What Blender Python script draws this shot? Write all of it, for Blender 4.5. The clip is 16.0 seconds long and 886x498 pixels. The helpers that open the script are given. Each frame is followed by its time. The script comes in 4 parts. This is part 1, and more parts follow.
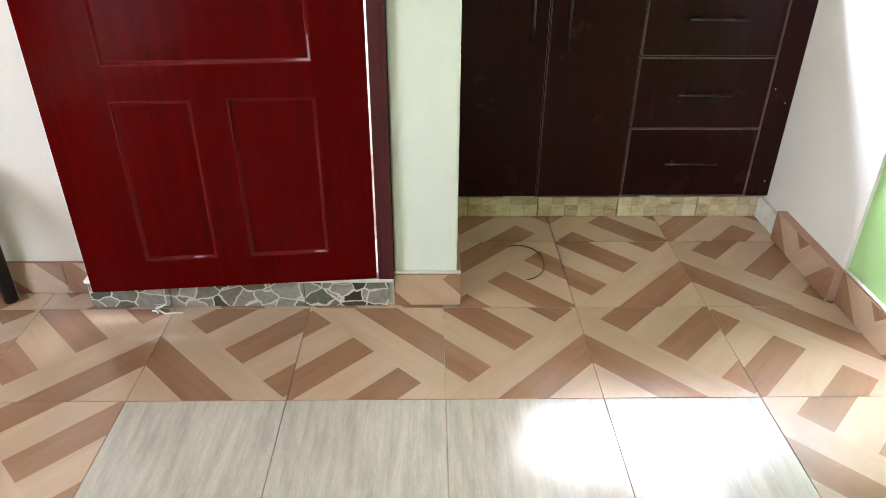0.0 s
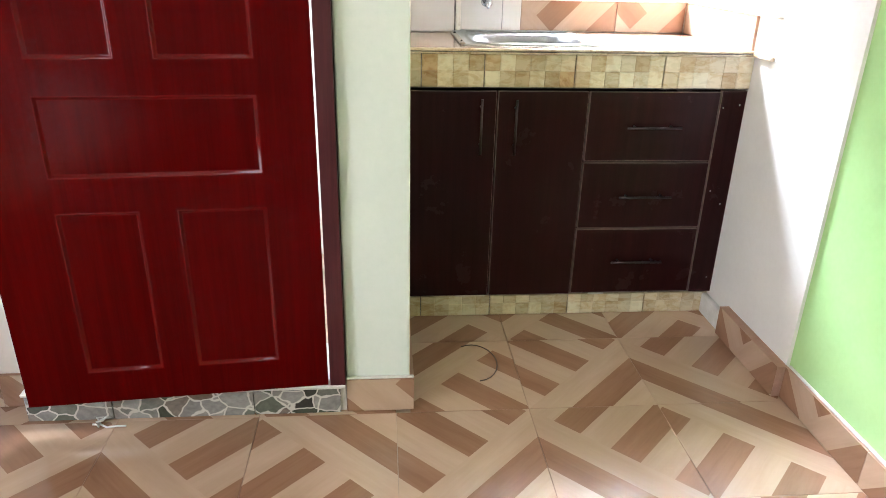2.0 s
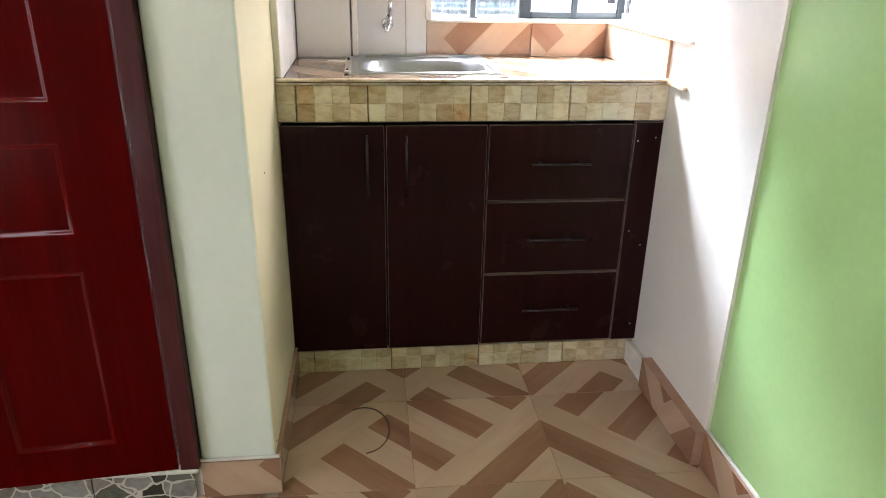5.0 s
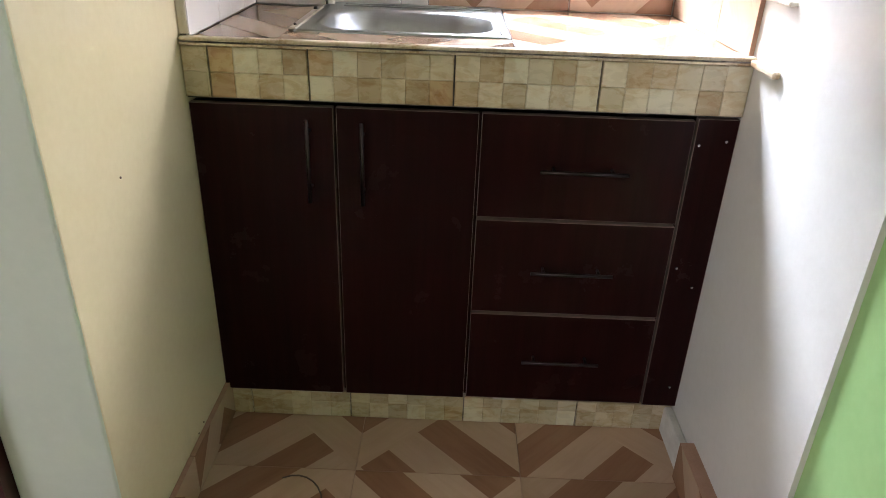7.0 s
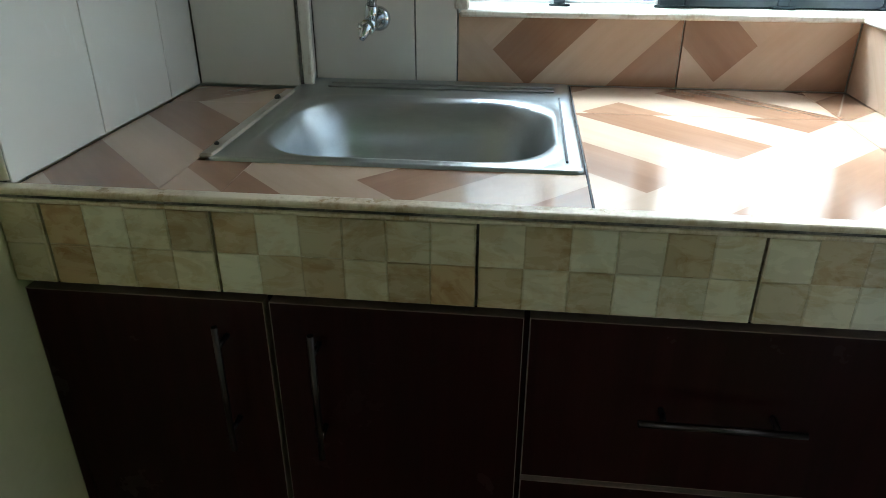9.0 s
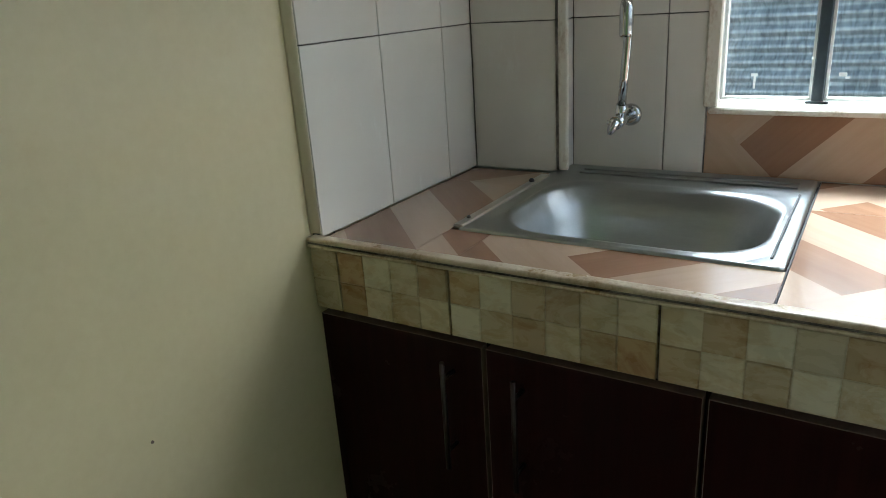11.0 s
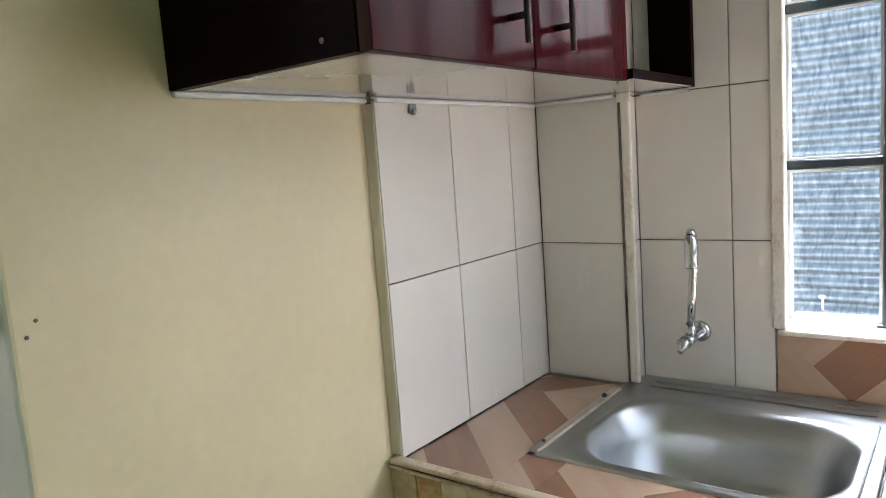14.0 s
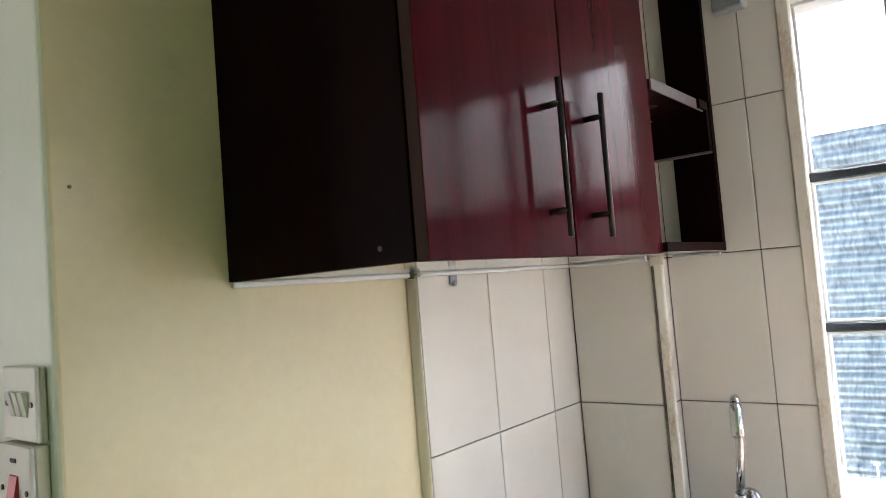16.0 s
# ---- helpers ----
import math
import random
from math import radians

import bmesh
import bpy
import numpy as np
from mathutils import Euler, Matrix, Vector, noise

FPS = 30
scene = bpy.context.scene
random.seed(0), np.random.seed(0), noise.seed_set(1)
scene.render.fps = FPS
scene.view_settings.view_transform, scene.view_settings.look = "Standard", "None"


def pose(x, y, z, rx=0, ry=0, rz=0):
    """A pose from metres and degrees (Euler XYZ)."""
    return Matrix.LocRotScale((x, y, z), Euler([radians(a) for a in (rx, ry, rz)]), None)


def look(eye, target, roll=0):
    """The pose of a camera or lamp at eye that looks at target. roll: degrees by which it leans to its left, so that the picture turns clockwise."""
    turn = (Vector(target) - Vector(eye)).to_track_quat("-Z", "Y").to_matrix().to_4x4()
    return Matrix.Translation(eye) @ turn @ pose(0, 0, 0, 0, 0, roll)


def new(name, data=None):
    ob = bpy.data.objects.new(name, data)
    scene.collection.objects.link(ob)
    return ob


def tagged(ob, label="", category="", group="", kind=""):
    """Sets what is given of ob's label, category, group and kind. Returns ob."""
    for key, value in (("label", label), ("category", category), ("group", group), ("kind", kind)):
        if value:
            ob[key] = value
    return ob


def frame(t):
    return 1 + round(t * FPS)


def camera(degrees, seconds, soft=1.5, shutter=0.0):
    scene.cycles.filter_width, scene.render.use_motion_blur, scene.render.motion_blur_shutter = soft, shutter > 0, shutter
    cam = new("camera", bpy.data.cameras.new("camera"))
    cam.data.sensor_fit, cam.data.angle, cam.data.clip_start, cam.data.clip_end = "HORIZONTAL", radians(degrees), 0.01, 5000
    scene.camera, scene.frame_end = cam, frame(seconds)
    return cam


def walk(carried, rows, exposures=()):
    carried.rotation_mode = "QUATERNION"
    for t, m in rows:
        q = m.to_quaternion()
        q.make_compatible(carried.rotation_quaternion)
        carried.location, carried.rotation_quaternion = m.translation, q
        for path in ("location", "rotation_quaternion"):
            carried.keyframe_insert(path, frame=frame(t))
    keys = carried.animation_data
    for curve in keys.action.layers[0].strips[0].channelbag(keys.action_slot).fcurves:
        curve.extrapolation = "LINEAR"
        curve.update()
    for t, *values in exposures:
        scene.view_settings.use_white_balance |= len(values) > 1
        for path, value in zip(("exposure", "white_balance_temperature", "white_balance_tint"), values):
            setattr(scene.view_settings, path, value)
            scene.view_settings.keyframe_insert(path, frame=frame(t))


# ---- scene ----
cam = camera(64.8, 16.0, soft=0.9)
PATH = [
    (0, (-0.078, -1.747, 1.22), (-0.043, -0.018, 0.216), 0.4),
    (0.5, (-0.08, -1.743, 1.23), (-0.039, 0.014, 0.276), 0.3),
    (1, (-0.084, -1.735, 1.244), (-0.018, 0.046, 0.335), 0.9),
    (1.5, (-0.077, -1.729, 1.265), (0.033, 0.077, 0.414), 1.2),
    (2, (-0.067, -1.738, 1.277), (0.097, 0.094, 0.492), 1.3),
    (2.5, (-0.064, -1.749, 1.288), (0.134, 0.102, 0.557), 1.0),
    (3, (-0.053, -1.752, 1.298), (0.199, 0.096, 0.576), 0.9),
    (3.5, (-0.027, -1.729, 1.296), (0.279, 0.095, 0.535), 0.9),
    (4, (0.038, -1.666, 1.304), (0.357, 0.166, 0.568), 0.4),
    (6.5, (0.537, -1.069, 1.277), (0.532, 0.741, 0.428), 2.2),
    (7, (0.566, -0.877, 1.259), (0.553, 0.909, 0.36), 2.1),
    (7.5, (0.598, -0.657, 1.25), (0.541, 1.097, 0.29), 2.1),
    (8, (0.621, -0.437, 1.236), (0.474, 1.314, 0.28), 1.5),
    (8.5, (0.632, -0.24, 1.265), (0.382, 1.488, 0.289), 0.8),
    (9, (0.608, -0.115, 1.281), (0.401, 1.667, 0.395), -0.0),
    (9.5, (0.648, -0.098, 1.295), (0.313, 1.691, 0.466), -0.6),
    (10, (0.74, -0.141, 1.301), (0.066, 1.559, 0.491), -0.8),
    (12.5, (0.774, -0.243, 1.424), (-0.382, 1.327, 0.979), -3.9),
    (13, (0.778, -0.249, 1.443), (-0.393, 1.325, 1.053), -3.7),
    (13.5, (0.778, -0.25, 1.458), (-0.408, 1.324, 1.117), -3.5),
    (14, (0.782, -0.257, 1.482), (-0.423, 1.319, 1.232), -4.2),
    (14.5, (0.785, -0.267, 1.504), (-0.437, 1.307, 1.337), -4.8),
    (15, (0.788, -0.28, 1.531), (-0.443, 1.294, 1.45), -4.6),
    (15.5, (0.793, -0.294, 1.551), (-0.441, 1.28, 1.572), -4.9),
    (16, (0.774, -0.287, 1.562), (-0.469, 1.276, 1.671), -4.6),
]

EXPOSURES = [(0.0, 4.2, 5750, 15), (1.5, 4.2, 5800, 18), (3.0, 3.75, 5800, 18), (4.2, 3.65, 5850, 19), (6.5, 3.15, 6000, 20), (7.5, 3.0, 5600, 16), (8.0, 3.3, 5150, 9), (8.5, 3.05, 5000, 4), (9.0, 1.7, 5250, -2), (10.2, 1.5, 5450, -2), (12.3, 1.82, 5850, 15), (13.5, 1.85, 5800, 14), (14.0, 2.5, 5750, 15), (14.5, 2.75, 5700, 14), (16.0, 2.8, 5800, 15)]
walk(cam, [(t, look(eye, target, roll)) for t, eye, target, roll in PATH], EXPOSURES)

# ---- light ----
world = bpy.data.worlds.new("world")
scene.world = world
world.use_nodes = True
wn = world.node_tree
sky = wn.nodes.new("ShaderNodeTexSky")
sky.sky_type = 'NISHITA'
sky.sun_disc = False
sky.sun_elevation = radians(50)
sky.sun_rotation = radians(25)
sky.air_density = 1.6
sky.dust_density = 8.0
wn.nodes["Background"].inputs["Strength"].default_value = 0.11
veil = wn.nodes.new("ShaderNodeHueSaturation")
veil.inputs["Saturation"].default_value = 0.5
wn.links.new(sky.outputs[0], veil.inputs["Color"])
wn.links.new(veil.outputs[0], wn.nodes["Background"].inputs["Color"])

sun = new("sun", bpy.data.lights.new("sun", 'SUN'))
sun.data.energy = 5.0
sun.data.angle = radians(25)
sun.data.color = (0.93, 0.98, 1.0)
sun.matrix_world = look((-2.7, 5.8, 7.66), (0, 0, 0))

# fill lamp added in an invented opening of the unseen west wall
def area(name, eye, target, w, h, energy, color):
    lamp = new(name, bpy.data.lights.new(name, 'AREA'))
    lamp.data.shape = 'RECTANGLE'
    lamp.data.size, lamp.data.size_y = w, h
    lamp.data.energy = energy
    lamp.data.color = color
    lamp.matrix_world = look(eye, target)
    return lamp

area("room_fill", (-2.45, -1.9, 1.55), (0, -1.9, 1.45), 1.5, 1.2, 2.4, (1.0, 0.95, 0.86))

# ---- materials ----
def nodes_of(name):
    m = bpy.data.materials.new(name)
    m.use_nodes = True
    t = m.node_tree
    return m, t, t.nodes["Principled BSDF"]


def coords(t, kind, scale):
    c = t.nodes.new("ShaderNodeTexCoord")
    mp = t.nodes.new("ShaderNodeMapping")
    mp.inputs["Scale"].default_value = scale
    t.links.new(c.outputs[kind], mp.inputs["Vector"])
    return mp.outputs[0]


def noise_tex(t, vec, scale, detail=4, rough=0.55, dist=0.0):
    n = t.nodes.new("ShaderNodeTexNoise")
    n.inputs["Scale"].default_value = scale
    n.inputs["Detail"].default_value = detail
    n.inputs["Roughness"].default_value = rough
    n.inputs["Distortion"].default_value = dist
    t.links.new(vec, n.inputs["Vector"])
    return n.outputs["Fac"]


def ramp(t, fac, stops):
    r = t.nodes.new("ShaderNodeValToRGB")
    while len(r.color_ramp.elements) < len(stops):
        r.color_ramp.elements.new(0.5)
    for e, (p, c) in zip(r.color_ramp.elements, stops):
        e.position = p
        e.color = (*c, 1) if len(c) == 3 else c
    t.links.new(fac, r.inputs["Fac"])
    return r.outputs["Color"]


def mix(t, fac, a, b, mode='MIX'):
    n = t.nodes.new("ShaderNodeMix")
    n.data_type = 'RGBA'
    n.blend_type = mode
    for s, v in ((0, fac), (6, a), (7, b)):
        if isinstance(v, (int, float)):
            n.inputs[s].default_value = v
        elif isinstance(v, tuple):
            n.inputs[s].default_value = (*v, 1)
        else:
            t.links.new(v, n.inputs[s])
    return n.outputs[2]


def math_node(t, op, a, b=0.0):
    n = t.nodes.new("ShaderNodeMath")
    n.operation = op
    for s, v in ((0, a), (1, b)):
        if isinstance(v, (int, float)):
            n.inputs[s].default_value = v
        else:
            t.links.new(v, n.inputs[s])
    return n.outputs[0]


def bump(t, bs, height, strength, dist=0.002):
    b = t.nodes.new("ShaderNodeBump")
    b.inputs["Strength"].default_value = strength
    b.inputs["Distance"].default_value = dist
    t.links.new(height, b.inputs["Height"])
    t.links.new(b.outputs[0], bs.inputs["Normal"])


def rough_var(t, bs, fac, lo, hi):
    m = t.nodes.new("ShaderNodeMapRange")
    m.inputs["To Min"].default_value = lo
    m.inputs["To Max"].default_value = hi
    t.links.new(fac, m.inputs["Value"])
    t.links.new(m.outputs[0], bs.inputs["Roughness"])


def surface(name, c1, c2, scale, rough, stretch=(1, 1, 1), kind="Object", bump_s=0.1, bump_scale=None, metal=0.0, spread=(0.35, 0.65), coat=0.0, stains=None):
    """Two-tone surface: large drifting tone, fine grain, fine relief."""
    m, t, bs = nodes_of(name)
    v = coords(t, kind, stretch)
    big = noise_tex(t, v, scale, 5, 0.6)
    fine = noise_tex(t, v, bump_scale or scale * 12, 4, 0.6)
    both = math_node(t, 'ADD', math_node(t, 'MULTIPLY', big, 0.7), math_node(t, 'MULTIPLY', fine, 0.3))
    col = ramp(t, both, [(spread[0], c1), (spread[1], c2)])
    if stains:
        spot = noise_tex(t, coords(t, kind, (1, 1, 1)), stains[1], 6, 0.65)
        mask = ramp(t, spot, [(stains[2], (0, 0, 0)), (stains[2] + 0.12, (1, 1, 1))])
        col = mix(t, math_node(t, 'MULTIPLY', mask, stains[3]), col, stains[0])
    t.links.new(col, bs.inputs["Base Color"])
    rough_var(t, bs, big, rough * 0.8, min(1, rough * 1.25))
    bs.inputs["Metallic"].default_value = metal
    bs.inputs["Coat Weight"].default_value = coat
    bs.inputs["Coat Roughness"].default_value = 0.05
    bump(t, bs, fine, bump_s)
    return m


# walls
CREAM = surface("cream_wall_paint", (0.67, 0.578, 0.36), (0.74, 0.652, 0.435), 1.6, 0.3, bump_s=0.12, bump_scale=60, stains=((0.52, 0.47, 0.34), 5, 0.62, 0.35))
PALE = surface("pale_wall_paint", (0.685, 0.74, 0.655), (0.755, 0.795, 0.715), 1.5, 0.45, bump_s=0.12, bump_scale=60)
WHITE_PAINT = surface("white_wall_paint", (0.74, 0.73, 0.68), (0.81, 0.80, 0.76), 1.5, 0.24, bump_s=0.12, bump_scale=60)
GREEN = surface("green_wall_paint", (0.36, 0.60, 0.24), (0.42, 0.66, 0.29), 1.2, 0.42, bump_s=0.08, bump_scale=55)
CEIL = surface("ceiling_paint", (0.74, 0.74, 0.72), (0.8, 0.8, 0.78), 1.2, 0.7)
GROUT = surface("grout", (0.30, 0.215, 0.15), (0.50, 0.37, 0.27), 8, 0.85, bump_s=0.4)
GROUT_DARK = surface("dark_grout", (0.05, 0.045, 0.04), (0.30, 0.27, 0.24), 11, 0.9, bump_s=0.4, spread=(0.42, 0.6))
# paler than the cream plaster: missing room light is put into the colour
LIT_FILLER = surface("lightened_cream_filler", (0.78, 0.71, 0.56), (0.85, 0.79, 0.66), 12, 0.5, bump_s=0.2)
CEMENT = surface("white_cement", (0.55, 0.53, 0.48), (0.72, 0.70, 0.65), 14, 0.8, bump_s=0.6)


def wood_print(name, dark, light):
    """Glazed wood-print ceramic; grain follows the stripes by the mesh's UVs."""
    m, t, bs = nodes_of(name)
    v = coords(t, "UV", (5, 70, 1))
    grain = noise_tex(t, v, 1.0, 5, 0.6, 0.6)
    broad = noise_tex(t, coords(t, "UV", (3, 14, 1)), 1.0, 3, 0.5)
    info = t.nodes.new("ShaderNodeObjectInfo")
    f = math_node(t, 'ADD', math_node(t, 'MULTIPLY', grain, 0.4), math_node(t, 'MULTIPLY', broad, 0.6))
    col = ramp(t, f, [(0.33, dark), (0.67, light)])
    tone = math_node(t, 'ADD', math_node(t, 'MULTIPLY', info.outputs["Random"], 0.14), 0.93)
    hsv = t.nodes.new("ShaderNodeHueSaturation")
    t.links.new(tone, hsv.inputs["Value"])
    t.links.new(col, hsv.inputs["Color"])
    dirt = noise_tex(t, coords(t, "Object", (1, 1, 1)), 9, 6, 0.7)
    t.links.new(hsv.outputs[0], bs.inputs["Base Color"])
    rough_var(t, bs, dirt, 0.11, 0.24)
    bs.inputs["Coat Weight"].default_value = 0.28
    bs.inputs["Coat Roughness"].default_value = 0.11
    bump(t, bs, broad, 0.03, 0.001)
    return m


T_LIGHT = wood_print("tile_light_oak", (0.45, 0.310, 0.208), (0.53, 0.378, 0.268))
T_DARK = wood_print("tile_dark_oak", (0.245, 0.127, 0.071), (0.325, 0.182, 0.108))
T_EDGE = surface("tile_biscuit", (0.35, 0.2, 0.13), (0.45, 0.28, 0.2), 20, 0.8)
T_GREY = surface("tile_grey_streaked", (0.34, 0.303, 0.252), (0.59, 0.543, 0.47), 7, 0.165, stretch=(6, 0.7, 1), bump_s=0.04, spread=(0.3, 0.7), coat=0.0)


def white_tile_mat():
    m, t, bs = nodes_of("white_glazed_tile")
    info = t.nodes.new("ShaderNodeObjectInfo")
    n = noise_tex(t, coords(t, "Object", (1, 1, 1)), 3, 4)
    col = ramp(t, math_node(t, 'ADD', math_node(t, 'MULTIPLY', n, 0.7), math_node(t, 'MULTIPLY', info.outputs["Random"], 0.3)), [(0.3, (0.675, 0.636, 0.58)), (0.7, (0.775, 0.732, 0.67))])
    smear = ramp(t, noise_tex(t, coords(t, "Object", (1, 1, 0.4)), 16, 6, 0.7), [(0.62, (0, 0, 0)), (0.74, (1, 1, 1))])
    t.links.new(mix(t, math_node(t, 'MULTIPLY', smear, 0.5), col, (0.83, 0.82, 0.78)), bs.inputs["Base Color"])
    rough_var(t, bs, n, 0.12, 0.3)
    bump(t, bs, noise_tex(t, coords(t, "Object", (1, 1, 1)), 5, 2), 0.06, 0.004)
    return m


WTILE = white_tile_mat()


def mosaic_mat(name, tone, vein_c):
    """Glazed stone print: cloudy tone with thin slanted veins."""
    m, t, bs = nodes_of(name)
    v = coords(t, "Object", (1, 3, 2))
    g = t.nodes.new("ShaderNodeNewGeometry")
    n = noise_tex(t, v, 14, 6, 0.65, 1.2)
    cloud = noise_tex(t, v, 30, 3, 0.5, 0.4)
    base = mix(t, math_node(t, 'MULTIPLY', cloud, 0.55), tone, tuple(min(1.0, c * 1.25) for c in tone))
    shift = math_node(t, 'ADD', math_node(t, 'MULTIPLY', g.outputs["Random Per Island"], 0.22), 0.88)
    hsv = t.nodes.new("ShaderNodeHueSaturation")
    t.links.new(shift, hsv.inputs["Value"])
    t.links.new(base, hsv.inputs["Color"])
    vein = ramp(t, n, [(0.40, vein_c), (0.52, (1, 1, 1))])
    t.links.new(mix(t, 0.8, hsv.outputs[0], vein, 'MULTIPLY'), bs.inputs["Base Color"])
    rough_var(t, bs, cloud, 0.2, 0.36)
    bump(t, bs, n, 0.1)
    return m


MOSAIC = [mosaic_mat("mosaic_pale_cream", (0.66, 0.61, 0.465), (0.88, 0.80, 0.67)), mosaic_mat("mosaic_cream", (0.60, 0.53, 0.38), (0.84, 0.75, 0.60)), mosaic_mat("mosaic_beige", (0.50, 0.42, 0.28), (0.80, 0.69, 0.54)), mosaic_mat("mosaic_tan", (0.475, 0.37, 0.225), (0.78, 0.66, 0.50)), mosaic_mat("mosaic_russet", (0.43, 0.305, 0.160), (0.74, 0.60, 0.44))]


def paving_mat():
    m, t, bs = nodes_of("stone_print_tile")
    flat = coords(t, "Object", (1, 1, 1.25))
    warp = t.nodes.new("ShaderNodeTexNoise")
    warp.inputs["Scale"].default_value = 14
    t.links.new(flat, warp.inputs["Vector"])
    v = mix(t, 0.045, flat, warp.outputs["Color"])
    def voro(feature):
        n = t.nodes.new("ShaderNodeTexVoronoi")
        n.feature = feature
        n.inputs["Scale"].default_value = 18
        t.links.new(v, n.inputs["Vector"])
        return n
    edge = ramp(t, voro('DISTANCE_TO_EDGE').outputs["Distance"], [(0.03, (1, 1, 1)), (0.055, (0, 0, 0))])
    cell = t.nodes.new("ShaderNodeSeparateColor")
    t.links.new(voro('F1').outputs["Color"], cell.inputs[0])
    stone = ramp(t, cell.outputs[0], [(0.0, (0.04, 0.036, 0.03)), (0.22, (0.10, 0.115, 0.08)), (0.45, (0.27, 0.26, 0.24)), (0.75, (0.36, 0.36, 0.33)), (1.0, (0.15, 0.10, 0.07))])
    fleck = noise_tex(t, v, 60, 4)
    stone = mix(t, 0.5, stone, ramp(t, fleck, [(0.35, (0.5, 0.5, 0.5)), (0.65, (1, 1, 1))]), 'MULTIPLY')
    t.links.new(mix(t, edge, stone, (0.56, 0.53, 0.47)), bs.inputs["Base Color"])
    bs.inputs["Roughness"].default_value = 0.25
    return m


PAVING = paving_mat()


def laminate(name, c1, c2, rough, axis, coat, spec=0.10):
    m, t, bs = nodes_of(name)
    st = {'z': (26, 26, 1.1), 'x': (1.1, 26, 26)}[axis]
    v = coords(t, "Object", st)
    g = noise_tex(t, v, 1.4, 6, 0.6, 0.5)
    fine = noise_tex(t, v, 7, 4, 0.6)
    f = math_node(t, 'ADD', math_node(t, 'MULTIPLY', g, 0.7), math_node(t, 'MULTIPLY', fine, 0.3))
    t.links.new(ramp(t, f, [(0.32, c1), (0.68, c2)]), bs.inputs["Base Color"])
    smudge = noise_tex(t, coords(t, "Object", (1, 1, 1)), 7, 5, 0.65)
    rough_var(t, bs, smudge, rough * 0.9, rough * 1.15)
    bs.inputs["Coat Weight"].default_value = coat
    bs.inputs["Coat Roughness"].default_value = 0.04
    bs.inputs["Specular IOR Level"].default_value = spec
    bump(t, bs, fine, 0.03, 0.001)
    return m


LAM = laminate("mahogany_laminate", (0.0135, 0.0030, 0.0032), (0.0240, 0.0054, 0.0054), 0.26, 'z', 0.0, 0.11)
LAM_DARK = laminate("dark_panel_laminate", (0.0050, 0.0014, 0.0013), (0.0095, 0.0024, 0.0021), 0.4, 'z', 0.0, 0.03)
# cabinet underside: the white tiles' reflection is put into its pale base colour
UNDER_REFLECT = surface("reflection_toned_laminate", (0.42, 0.40, 0.37), (0.50, 0.48, 0.45), 4, 0.11, bump_s=0.0, coat=0.3)
LAM_GLOSS = laminate("maroon_gloss_laminate", (0.030, 0.0032, 0.0052), (0.056, 0.0062, 0.010), 0.10, 'z', 0.0, 0.055)
DOOR_RED = laminate("red_door_enamel", (0.052, 0.0003, 0.0003), (0.088, 0.0006, 0.0006), 0.12, 'z', 0.015, 0.04)
# brighter, shinier copy of the door enamel that lifts the panel rims' highlights
DOOR_RIM_LIT = laminate("red_enamel_rim_highlight", (0.085, 0.0006, 0.0006), (0.110, 0.0010, 0.0009), 0.10, 'z', 0.14, 0.14)
FRAME_RED = laminate("maroon_frame_paint", (0.045, 0.010, 0.012), (0.085, 0.018, 0.020), 0.3, 'z', 0.2)
BAND_GREY = surface("grey_edge_band", (0.09, 0.08, 0.078), (0.16, 0.14, 0.135), 20, 0.5)
BAND = laminate("brown_edge_band", (0.030, 0.014, 0.011), (0.050, 0.025, 0.019), 0.45, 'z', 0.0, 0.08)
EDGE = surface("pale_edge_band", (0.17, 0.115, 0.095), (0.27, 0.19, 0.16), 20, 0.5)
STEEL = surface("brushed_stainless", (0.40, 0.42, 0.42), (0.46, 0.48, 0.48), 5, 0.30, stretch=(1, 5, 5), metal=1.0, bump_s=0.0)
CHROME = surface("chrome", (0.50, 0.515, 0.53), (0.60, 0.615, 0.63), 5, 0.07, metal=1.0, bump_s=0.0)
HANDLE = surface("dark_nickel_handle", (0.045, 0.038, 0.038), (0.085, 0.072, 0.07), 12, 0.3, metal=1.0, bump_s=0.02)
TRIM = surface("marbled_plastic_trim", (0.56, 0.46, 0.35), (0.78, 0.74, 0.65), 16, 0.3, stretch=(1, 1, 0.5), bump_s=0.05, spread=(0.37, 0.5))
STRIP = surface("stained_grey_plastic", (0.24, 0.20, 0.155), (0.44, 0.385, 0.31), 18, 0.35, bump_s=0.05)
TRIM_WARM = surface("mottled_cream_trim", (0.40, 0.28, 0.155), (0.66, 0.565, 0.42), 16, 0.28, stretch=(1, 1, 0.5), bump_s=0.05, spread=(0.38, 0.54))
BLACK_STEEL = surface("black_painted_steel", (0.014, 0.021, 0.028), (0.034, 0.046, 0.056), 12, 0.4)
PLASTIC = surface("white_switch_plastic", (0.72, 0.72, 0.70), (0.78, 0.78, 0.76), 6, 0.25, bump_s=0.01)
CREAM_BOX = surface("aged_cream_plastic", (0.56, 0.53, 0.42), (0.64, 0.61, 0.50), 8, 0.4, bump_s=0.02)
RED_PLASTIC = surface("red_rocker_plastic", (0.45, 0.02, 0.04), (0.52, 0.03, 0.05), 6, 0.3)
DARK_RUBBER = surface("black_sealant", (0.015, 0.013, 0.012), (0.05, 0.045, 0.04), 20, 0.7)
BLACK_WOOD = surface("black_furniture_paint", (0.012, 0.011, 0.011), (0.03, 0.027, 0.026), 12, 0.4)
